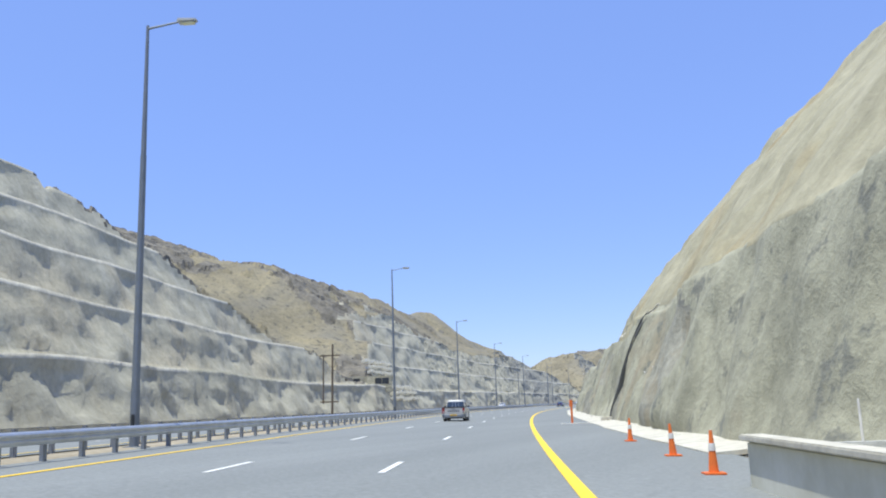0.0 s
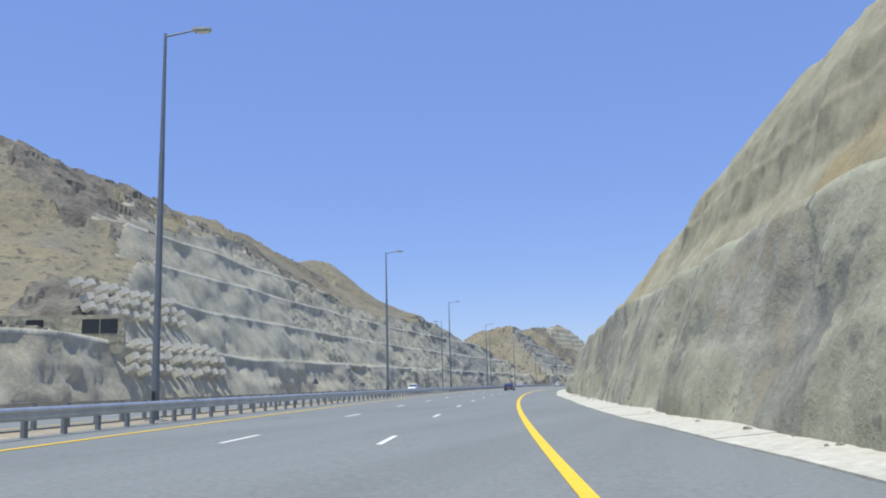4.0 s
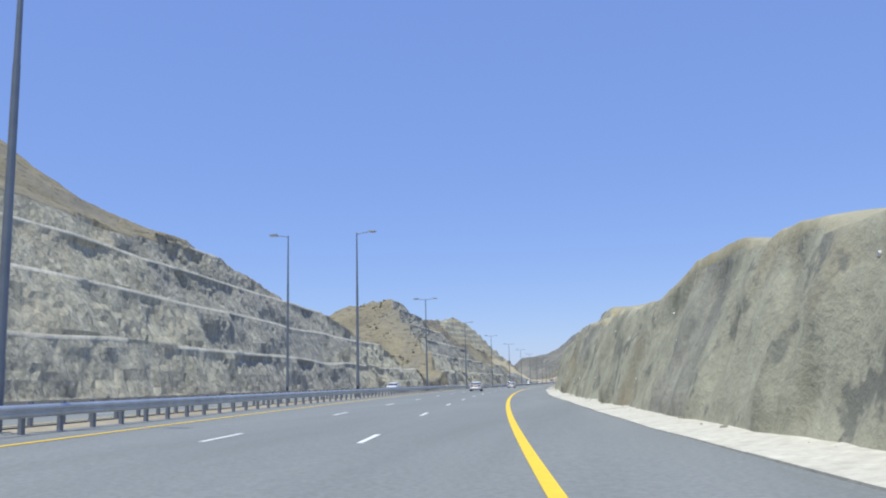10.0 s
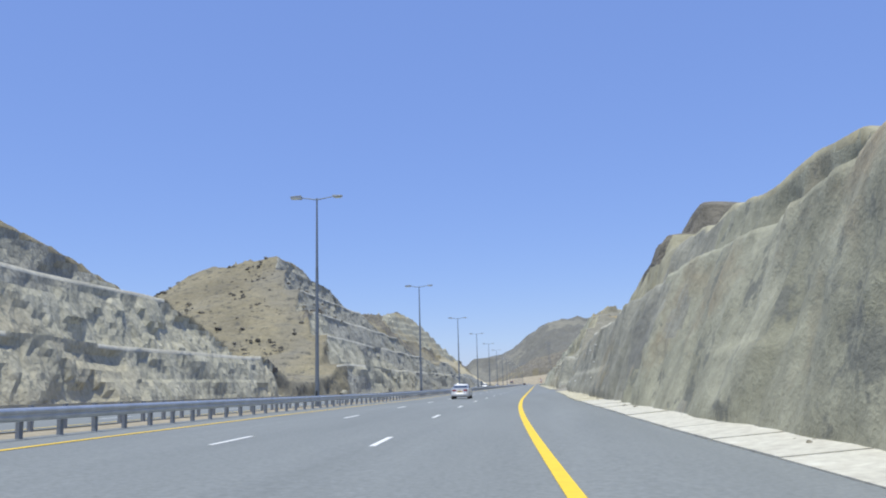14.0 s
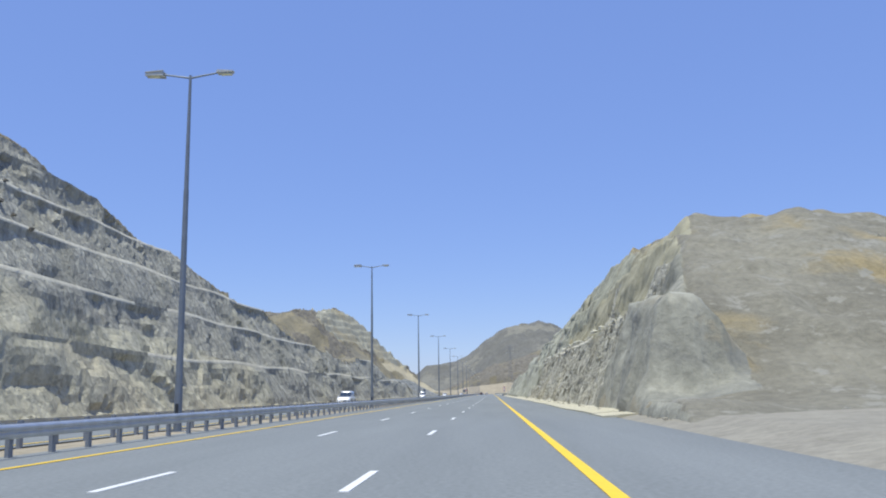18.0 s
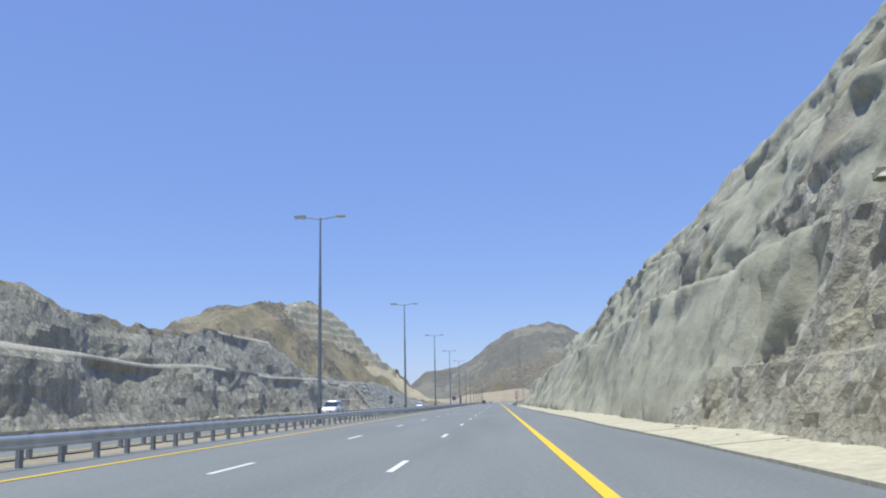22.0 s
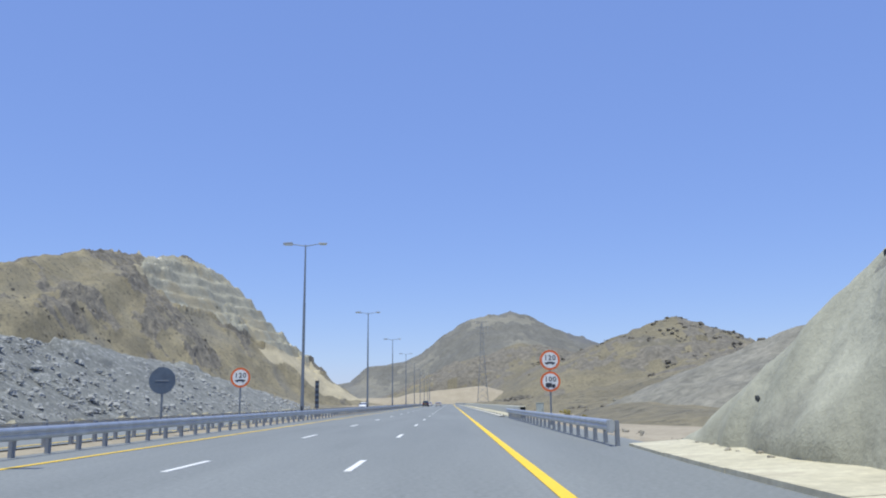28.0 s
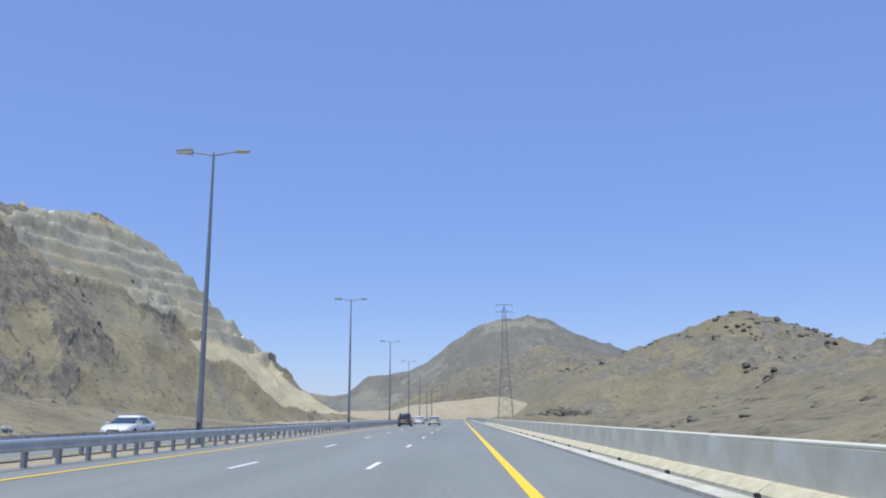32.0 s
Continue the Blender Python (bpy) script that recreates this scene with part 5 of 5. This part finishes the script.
def on_left(places):
    """The places (s, d) on the left-hand hill, as points in the world."""
    s, d = np.array(places, float).T
    z = np.minimum(np.interp(d, L_PU, L_PZ, right=400), nat_l(s, d))
    p = W(s, -d)
    return [(x, y, h - 0.35) for (x, y, _), h in zip(p, z)]


def on_right(s, d):
    p = W(s, d)
    return (p[0], p[1], float(nat_r(np.array([float(s)]), np.array([float(d)]))[0]) - 0.35)


rng = random.Random(31)
scatter("bank_rubble", on_left([(rng.uniform(955, 1118), rng.uniform(33, 66)) for _ in range(7500)]), 0.08, 0.55, GRAVEL_LIGHT, "angular grey rubble on the spoil bank", seed=12)
scatter("slope_boulders", on_left([(rng.uniform(112, 190), rng.uniform(62, 130)) for _ in range(900)]), 0.2, 1.9, CRAG, "dark boulders strewn over the dry hillside", seed=13)
scatter("slope_boulders", on_left([(rng.uniform(556, 650), rng.uniform(48, 115)) for _ in range(1500)]), 0.12, 0.7, CRAG, "dark boulders strewn over the dry hillside", seed=14)
scatter("slope_boulders", on_left([(a_, b_) for a_, b_ in zip(*np.random.default_rng(5).uniform((1100, 50), (1390, 205), (5200, 2)).T) if math.sin(a_ / 13 + 0.4 * math.sin(b_ / 9)) + math.sin(b_ / 11 + a_ / 40) > 0.5]), 0.15, 0.95, CRAG, "dark boulders strewn over the dry hillside", seed=15)
scatter("slope_stones", [p for p in [on_right(rng.uniform(606, 650), rng.uniform(27, 75)) for _ in range(900)] if p[2] < 17.5], 0.06, 0.55, ROCK, "pale stones on the hillside above the cliff", seed=16)
co = np.empty(len(mtn.data.vertices) * 3, np.float32)
mtn.data.vertices.foreach_get("co", co)
co = co.reshape(-1, 3)
pick = np.where((co[:, 2] > 6) & (co[:, 0] > 60) & (co[:, 0] < 420) & (co[:, 1] < 1260))[0]
scatter("mountain_boulders", [tuple(co[i] + np.array((rng.uniform(-2, 2), rng.uniform(-2, 2), -0.3))) for i in rng.choices(list(pick[vnoise(co[pick, 0] / 16, co[pick, 1] / 16, 3.0) + 0.012 * (co[pick, 2] - 28) > 0.34]), k=3200)], 0.4, 2.4, CRAG, "dark boulders strewn over the mountain side", seed=17)
scatter("slope_stones", [W(s_, u_, -0.35 + min(110, max(0, u_ - 13)) * 0.19 * min(1, (s_ - 990) / 60) * min(1, (1330 - s_) / 230)) for s_, u_ in [(rng.uniform(1000, 1300), rng.uniform(14, 110)) for _ in range(2400)]], 0.1, 0.9, CRAG, "dark stones on the dry slope behind the wall", seed=18)

scatter("ledge_blocks", [W(s_, 10.1 + rng.uniform(0, 1.6), 7.15 + 0.5 * float(vnoise(s_ / 16, 7.4 / 30, 3.3))) for s_ in [rng.uniform(624, 722) for _ in range(300)]], 0.1, 0.5, PALE_BLOCK, "pale broken blocks lying along the ledge of the rock face", seed=19)

# lattice power pylon beside the far bend
r = tagged(empty("power_pylon", pose(18.6, 935.0, -0.6)), "tall thin grey steel lattice power pylon on the plain", "pylon")


def pylon_half(h):
    return float(np.interp(h, [0, 30, 46], [3.2, 1.0, 0.7]))


for x, y in ((-1, -1), (1, -1), (1, 1), (-1, 1)):
    for h0, h1 in ((0, 30), (30, 46)):
        a, c = pylon_half(h0), pylon_half(h1)
        part("leg", tube((x * a, y * a, h0), (x * c, y * c, h1), 0.085, 0.07, 5), POLE, r)
for i in range(13):
    h0, h1 = 3.5 * i, 3.5 * i + 3.5
    a, c = pylon_half(h0), pylon_half(h1)
    for k in range(4):
        (x0, y0), (x1, y1) = [((-1, -1), (1, -1), (1, 1), (-1, 1))[(k + q) % 4] for q in (0, 1)]
        part("brace", tube((x0 * a, y0 * a, h0), (x1 * c, y1 * c, h1), 0.04, 0.04, 4), POLE, r)
        part("brace", tube((x1 * a, y1 * a, h0), (x0 * c, y0 * c, h1), 0.04, 0.04, 4), POLE, r)
for h in (41.0, 44.5, 47.5):
    arm = part("crossarm", tube((-3.6, 0, h + 0.4), (3.6, 0, h + 0.4), 0.12, 0.12, 5), POLE, r)
    for x in (-3.4, 3.4):
        part("insulator", tube((x, 0, h + 0.4), (x, 0, h - 0.9), 0.10, 0.10, 6), LAMP, arm)
part("peak", tube((0, 0, 45.5), (0, 0, 48.5), 0.35, 0.08, 5), POLE, r)

# triangular warning sign seen from behind on the far verge
r = tagged(empty("warning_sign", at(237.5, -30.6)), "triangular warning sign seen from behind on a grey post", "road sign")
part("post", tube((0, 0, -0.3), (0, 0, 2.5), 0.045, 0.045, 10), POLE, r)
bm = bmesh.new()
tri = [[bm.verts.new((x, y, z)) for x, z in ((-0.55, 1.75), (0.55, 1.75), (0.0, 2.70))] for y in (-0.06, -0.035)]
bm.faces.new(tri[0][::-1])
bm.faces.new(tri[1])
for i in range(3):
    bm.faces.new((tri[0][i], tri[0][(i + 1) % 3], tri[1][(i + 1) % 3], tri[1][i]))
bmesh.ops.recalc_face_normals(bm, faces=bm.faces)
plate = part("sign_plate", bm, BACK, r, "dark grey unpainted back of a triangular sign")
part("bracket", box(-0.25, 0.25, -0.085, -0.06, 1.9, 1.95, 0.005), POLE, plate)

# stones on the right-hand bank after the cliff
scatter("bank_stones", [W(s_, u_, max(-0.6, min(6.1, 10.6 - 0.36 * math.sqrt(0.3 * (s_ - 1020) ** 2 + (u_ - 48) ** 2)))) for s_, u_ in [(rng.uniform(960, 1075), rng.uniform(12, 50)) for _ in range(1800)]], 0.08, 0.6, RUBBLE, "beige broken stones on the rubble bank", seed=23)

# ---- vehicles ----
GLASS_M, nt, b = material("tinted_glass", 0.05)
b.inputs["Base Color"].default_value = (0.03, 0.045, 0.07, 1)
b.inputs["Specular IOR Level"].default_value = 0.7
TYRE = plain("tyre_rubber", (0.025, 0.025, 0.025), 0.85)
RIM = plain("alloy_rim", (0.45, 0.46, 0.48), 0.3, 0.8)
TAIL = plain("red_tail_lamp", (0.30, 0.022, 0.018), 0.15, 0, 0.1, coat=0.5)
HEADL = plain("clear_headlamp", (0.6, 0.62, 0.65), 0.1, 0.2)
PLATE = plain("yellow_number_plate", (0.80, 0.48, 0.02), 0.45)
TRIM = plain("black_plastic_trim", (0.02, 0.02, 0.022), 0.6)


def paint(name, col):
    m = plain(name, col, 0.28, 0.1, 0.03, 2.0, 0.8)
    return m


BADGE = plain("dark_grey_lettering", (0.07, 0.075, 0.085), 0.5)
P_WHITE = paint("white_car_paint", (0.72, 0.72, 0.72))
P_BLUE = paint("dark_blue_car_paint", (0.013, 0.055, 0.145))
P_SILVER = paint("pale_silver_car_paint", (0.52, 0.51, 0.48))
P_BLACK = paint("black_car_paint", (0.015, 0.02, 0.03))

KINDS = {
    "sedan": dict(L=4.85, W=1.84, deck=[(-2.42, 0.90), (-2.38, 0.98), (-2.30, 1.03), (-2.05, 1.05), (-1.5, 1.02), (-0.6, 0.97), (1.0, 0.97), (1.7, 0.91), (2.15, 0.80), (2.36, 0.68), (2.42, 0.55)], cab=(-2.02, -0.78, 0.25, 1.40), roof=1.45, belt=0.96, r=0.33, ax=(-1.40, 1.40)),
    "suv": dict(L=4.9, W=1.95, deck=[(-2.45, 1.02), (-2.40, 1.08), (-1.5, 1.10), (1.0, 1.10), (1.8, 1.08), (2.3, 0.98), (2.45, 0.68)], cab=(-2.38, -2.12, 0.35, 1.18), roof=1.86, belt=1.08, r=0.38, ax=(-1.42, 1.42)),
    "hatchback": dict(L=4.0, W=1.72, deck=[(-2.0, 0.95), (-1.95, 1.0), (-1.3, 1.0), (0.8, 0.98), (1.5, 0.9), (1.9, 0.75), (2.0, 0.55)], cab=(-1.92, -1.5, 0.2, 1.1), roof=1.5, belt=0.96, r=0.31, ax=(-1.2, 1.25)),
    "pickup": dict(L=5.3, W=1.85, deck=[(-2.65, 1.08), (-2.60, 1.10), (-0.75, 1.10), (0.0, 1.08), (1.45, 1.08), (2.1, 1.02), (2.5, 0.92), (2.65, 0.65)], cab=(-0.74, -0.46, 0.70, 1.60), roof=1.72, belt=1.08, r=0.38, ax=(-1.55, 1.55)),
}


def around(th, a, h, n):
    """A point of a rounded outline with half-width a and half-length h, and its outward direction."""
    c, s = math.cos(th), math.sin(th)
    x = math.copysign(abs(c) ** (2 / n), c)
    y = math.copysign(abs(s) ** (2 / n), s)
    g = Vector((math.copysign(abs(x) ** (n - 1), x) / a, math.copysign(abs(y) ** (n - 1), y) / h, 0))
    return a * x, h * y, g.normalized()


def hull(rings, closed_top=True):
    bm = bmesh.new()
    vs = [[bm.verts.new(p) for p in r] for r in rings]
    n = len(vs[0])
    for a, c in zip(vs[:-1], vs[1:]):
        for i in range(n):
            bm.faces.new((a[i], a[(i + 1) % n], c[(i + 1) % n], c[i]))
    bm.faces.new(vs[0][::-1])
    if closed_top:
        bm.faces.new(vs[-1])
    for f in bm.faces:
        f.smooth = True
    return bm


def skin(rows, depth):
    """A thin piece lying on a surface: rows of (place, outward direction)."""
    bm = bmesh.new()
    out = [[bm.verts.new(Vector(p) + d * depth) for p, d in r] for r in rows]
    inn = [[bm.verts.new(Vector(p) - d * 0.012) for p, d in r] for r in rows]
    m, n = len(rows), len(rows[0])
    for i in range(m - 1):
        for k in range(n - 1):
            bm.faces.new((out[i][k], out[i][k + 1], out[i + 1][k + 1], out[i + 1][k]))
    rim = [(0, k) for k in range(n)] + [(i, n - 1) for i in range(1, m)] + [(m - 1, k) for k in range(n - 2, -1, -1)] + [(i, 0) for i in range(m - 2, 0, -1)]
    for (i, k), (i2, k2) in zip(rim, rim[1:] + rim[:1]):
        bm.faces.new((out[i][k], inn[i][k], inn[i2][k2], out[i2][k2]))
    bmesh.ops.recalc_face_normals(bm, faces=bm.faces)
    for f in bm.faces:
        f.smooth = True
    return bm


def vehicle(name, kind, mat, m, label, category="car", group="cars on the road"):
    k = KINDS[kind]
    root = tagged(empty(name, m), label, category, group)
    hw, L2 = k["W"] / 2, k["L"] / 2
    dy, dz = zip(*k["deck"])
    zb, nb = 0.21, {"pickup": 14.0, "sedan": 6.5}.get(kind, 9.0)
    LF, LA, LB = (0, 0.10, 0.42, 0.72, 0.90, 1.0), (0.92, 0.985, 1.0, 0.985, 0.95, 0.89), (0.965, 0.992, 1.0, 0.992, 0.975, 0.945)
    turn = [2 * math.pi * i / 72 for i in range(72)]

    def body_at(th, z=None, f=None):
        x, y, d = around(th, hw, L2, nb)
        zt = float(np.interp(y * 0.97, dy, dz))
        f = (z - zb) / (zt - zb) if f is None else f
        x, y, d = around(th, hw * float(np.interp(f, LF, LA)), L2 * float(np.interp(f, LF, LB)), nb)
        return (x, y, zb + (zt - zb) * f), d
    rings = [[body_at(t, f=f)[0] for t in turn] for f in (0, 0.05, 0.10, 0.25, 0.42, 0.58, 0.72, 0.82, 0.90, 0.96, 1.0)]
    for q, up in ((0.90, 0.012), (0.6, 0.03), (0.2, 0.035)):
        rings.append([(p[0] * q, p[1] * (0.5 + 0.5 * q), float(np.interp(p[1] * (0.5 + 0.5 * q) * 0.97, dy, dz)) + up) for p in rings[10]])
    part("body", hull(rings), mat, root)
    # cabin
    y0, y1, y2, y3 = k["cab"]
    rf, be = k["roof"], k["belt"] - 0.03
    wb, wr, nc = (hw * 0.91, hw * 0.78, 8.0) if kind == "pickup" else (hw * 0.935, hw * 0.76, 5.5)

    def cab_at(th, f):
        """f from the belt (0) to the roof's edge (1)."""
        e = f + 0.12 * math.sin(math.pi * f)                    # bowed pillars
        ya, yb = y0 + (y1 - y0) * e, y3 + (y2 - y3) * e
        x, y, d = around(th, wb + (wr - wb) * f ** 1.25, (yb - ya) / 2, nc)
        zz = be + (rf - 0.07 - be) * f
        return (x, y + (ya + yb) / 2, zz), (d + Vector((0, 0, 0.35))).normalized()
    rings = [[cab_at(t, f)[0] for t in turn] for f in (0, 0.2, 0.4, 0.6, 0.8, 0.92, 1.0)]
    cy = (y1 + y2) / 2
    for q, up in ((0.965, 0.030), (0.90, 0.050), (0.7, 0.064), (0.3, 0.07)):
        rings.append([(p[0] * q, cy + (p[1] - cy) * q, rf - 0.07 + up) for p in rings[6]])
    part("cabin", hull(rings), mat, root)

    def th_x(xf, n, front):
        """The angle at which the outline is xf of its half-width, at the front or rear end."""
        a = math.acos(math.copysign(abs(xf) ** (n / 2), xf))
        return a if front else -a

    def th_y(yf, n, side):
        a = math.asin(math.copysign(abs(yf) ** (n / 2), yf))
        return a if side > 0 else math.pi - a
    fs = [0.10, 0.3, 0.5, 0.7, 0.86]
    for nm, front in (("rear_window", False), ("windscreen", True)):
        rows = [[cab_at(th_x(x, nc, front), f) for x in np.linspace(-0.88, 0.88, 25)] for f in fs]
        part(nm, skin(rows, 0.014), GLASS_M, root, "dark tinted glass")
    for side in (-1, 1):
        for ya, yb in ((-0.80, -0.06), (0.0, 0.84)):
            rows = [[cab_at(th_y(y, nc, side), f) for y in np.linspace(ya, yb, 17)] for f in fs]
            part("side_window", skin(rows, 0.012), GLASS_M, root, "dark tinted glass")
        mb = box(side * (hw * 0.90), side * (hw * 0.90 + 0.24), y3 - 0.52, y3 - 0.40, be + 0.03, be + 0.17, 0.045)
        part("door_mirror", mb, TRIM if kind == "pickup" else mat, root)
        for hy in (-0.95, 0.1):
            part("door_handle", box(side * hw * 0.985, side * (hw * 0.985 + 0.03), hy, hy + 0.18, be - 0.16, be - 0.13, 0.008), TRIM if kind == "pickup" else mat, root)
        zl = k["belt"] - (0.20 if kind == "sedan" else 0.2)
        if kind == "pickup":
            lamp = box(side * hw * 0.80, side * hw * 0.985, -L2 - 0.025, -L2 + 0.14, 0.70, 1.07, 0.025)
            lamp = part("tail_lamp", lamp, TAIL, root, "tall red tail lamp lens")
            part("reversing_lens", box(side * hw * 0.83, side * hw * 0.95, -L2 - 0.032, -L2 - 0.02, 0.74, 0.82, 0.003), HEADL, lamp, "clear lens")
        else:
            t0, t1 = th_x(side * 0.40, nb, False), th_y(-0.955, nb, side)
            t1 = t1 if side > 0 else t1 - 2 * math.pi
            zs = np.linspace(zl, zl + 0.15, 5)
            part("tail_lamp", skin([[body_at(t, z=z) for t in np.linspace(t0, t1, 17)] for z in zs], 0.012), TAIL, root, "red tail lamp lens")
        t0, t1 = th_x(side * 0.55, nb, True), th_y(0.92, nb, side)
        part("headlamp", skin([[body_at(t, z=z) for t in np.linspace(t0, t1, 8)] for z in np.linspace(0.56, 0.68, 4)], 0.01), HEADL, root, "clear headlamp")
        for ay in k["ax"]:
            r_ = k["r"]
            # body is not cut: a black disc paints the shaded gap round the wheel
            part("wheel_arch_shade", tube((side * (hw - 0.24), ay, r_ + 0.02), (side * (hw * 0.997), ay, r_ + 0.02), r_ + 0.04, r_ + 0.04, 28), TRIM, root)
            wm = tube((side * (hw - 0.22), ay, r_), (side * (hw + 0.004), ay, r_), r_, r_, 28)
            bmesh.ops.bevel(wm, geom=wm.edges[:], offset=0.03, segments=2, affect="EDGES")
            wh = part("wheel", wm, TYRE, root, "black rubber tyre")
            rm = tube((side * (hw - 0.02), ay, r_), (side * (hw + 0.01), ay, r_), r_ * 0.68, r_ * 0.62, 24)
            part("rim", rm, RIM, wh, "silver alloy rim")
            # black discs on the solid rim paint the shade seen between spokes
            for q in range(5):
                a = q * 2 * math.pi / 5 + 0.3
                part("spoke_gap_shade", tube((side * (hw + 0.002), ay + 0.4 * r_ * math.cos(a), r_ + 0.4 * r_ * math.sin(a)), (side * (hw + 0.013), ay + 0.4 * r_ * math.cos(a), r_ + 0.4 * r_ * math.sin(a)), 0.16 * r_, 0.16 * r_, 8), TRIM, wh)
    band = [th_x(x, nb, False) for x in np.linspace(-0.97, 0.97, 15)]
    part("rear_bumper", skin([[body_at(t, z=z) for t in band] for z in (0.30, 0.38, 0.50, 0.58)], 0.035 if kind != "pickup" else 0.06), mat if kind != "pickup" else POST, root)
    part("rear_skirt", skin([[body_at(t, z=z) for t in band[1:-1]] for z in (0.22, 0.26, 0.30)], 0.03), TRIM, root)
    band = [th_x(x, nb, True) for x in np.linspace(-0.96, 0.96, 15)]
    part("front_bumper", skin([[body_at(t, z=z) for t in band] for z in (0.27, 0.36, 0.46, 0.53)], 0.035), mat, root)
    part("grille", skin([[body_at(t, z=z) for t in band[4:11]] for z in (0.55, 0.60, 0.66)], 0.012), TRIM, root)
    part("bonnet_seam", skin([[body_at(th_x(x, nb, False), z=z) for x in np.linspace(-0.8, 0.8, 9)] for z in (0.60, 0.608)], 0.003), TRIM, root) if kind == "sedan" else None
    zp = 0.52 if kind in ("sedan",) and mat is P_BLUE else k["belt"] - 0.22
    py = 0.075 if kind == "pickup" else 0.042
    if kind == "pickup":
        zp = 0.50
    part("number_plate", box(-0.27, 0.27, -L2 - py, -L2 + 0.02, zp - 0.06, zp + 0.06, 0.006), PLATE, root, "yellow number plate")
    part("plate_marking", box(-0.17, 0.17, -L2 - py - 0.003, -L2 - py, zp - 0.022, zp + 0.022), BADGE, root, "dark bars")
    if kind == "pickup":
        part("bed_floor", box(-hw * 0.80, hw * 0.80, -2.55, -0.80, 1.085, 1.105), TRIM, root)
        gate = part("tailgate", box(-hw * 0.79, hw * 0.79, -L2 - 0.03, -L2 + 0.05, 0.62, 1.06, 0.02), mat, root)
        part("tailgate_crease", box(-hw * 0.77, hw * 0.77, -L2 - 0.045, -L2 - 0.02, 0.985, 1.045, 0.012), mat, gate)
        part("tailgate_panel", box(-hw * 0.70, hw * 0.70, -L2 - 0.036, -L2 - 0.02, 0.66, 0.94, 0.004), mat, gate)
        part("tailgate_rail", box(-hw * 0.98, hw * 0.98, -L2 - 0.02, -L2 + 0.1, 1.08, 1.13, 0.015), TRIM, root)
        for side in (-1, 1):
            part("bed_rail", box(side * hw * 0.86, side * hw * 0.98, -2.6, -0.8, 1.08, 1.13, 0.015), TRIM, root)
        part("tailgate_handle", box(-0.17, 0.17, -L2 - 0.055, -L2, 0.985, 1.03, 0.012), TRIM, gate)
        for i in range(6):
            x = -0.41 + i * 0.164
            part("badge_bar", box(x - 0.058, x + 0.058, -L2 - 0.041, -L2 - 0.035, 0.755, 0.885), BADGE, gate, "dark lettering bar")
        for x in (-0.3, 0.0, 0.3):
            rows = [[cab_at(th_x(x + q, nc, False), f) for q in (-0.014, 0.014)] for f in fs]
            part("window_bar", skin(rows, 0.02), RIM, root)
    elif kind == "sedan":
        part("boot_lip", box(-hw * 0.80, hw * 0.80, -L2 + 0.05, -L2 + 0.34, 0.93, 1.045, 0.03), mat, root)
        part("badge", tube((0, -L2 - 0.02, 0.88), (0, -L2, 0.88), 0.06, 0.06, 16), RIM, root, "round chrome badge")
    return root


vehicle("pickup_truck", "pickup", P_SILVER, at(71.0, -4.72), "pale silver double-cab pickup truck with a dark bed", "pickup truck")
vehicle("sedan_car", "sedan", P_BLUE, at(277.7, -3.9), "dark blue sedan with red tail lamps in the middle lane")
vehicle("sedan_car", "sedan", P_WHITE, at(507.6, -4.7), "white sedan with red tail lamps in the middle lane")
vehicle("sedan_car", "sedan", P_WHITE, at(423.7, -5.1), "white sedan with a yellow number plate in the middle lane")
vehicle("suv_car", "suv", P_BLACK, at(1177, -7.7, 0, 0), "black sport utility vehicle far ahead on the road")
vehicle("sedan_car", "sedan", P_WHITE, at(1212, -7.4, 0, 0), "white sedan far ahead on the road")
vehicle("sedan_car", "sedan", P_SILVER, at(1192, -4.0, 0, 0), "silver sedan far ahead on the road")
OPP = "cars on the far carriageway"
vehicle("suv_car", "suv", P_WHITE, at(675, -20.0, 0, 180), "white sport utility vehicle coming along the far carriageway", group=OPP)
vehicle("hatchback_car", "hatchback", P_WHITE, at(921, -20.0, 0, 180), "white hatchback coming along the far carriageway", group=OPP)
vehicle("sedan_car", "sedan", P_WHITE, at(1104, -19.5, 0, 180), "white sedan coming along the far carriageway", group=OPP)
vehicle("suv_car", "suv", P_WHITE, at(803, -20.0, 0, 180), "white sport utility vehicle coming along the far carriageway", group=OPP)
vehicle("sedan_car", "sedan", P_WHITE, at(431, -19.5, 0, 180), "white sedan coming along the far carriageway", group=OPP)
vehicle("hatchback_car", "hatchback", P_WHITE, at(273, -22.0, 0, 180), "white hatchback coming along the far carriageway", group=OPP)
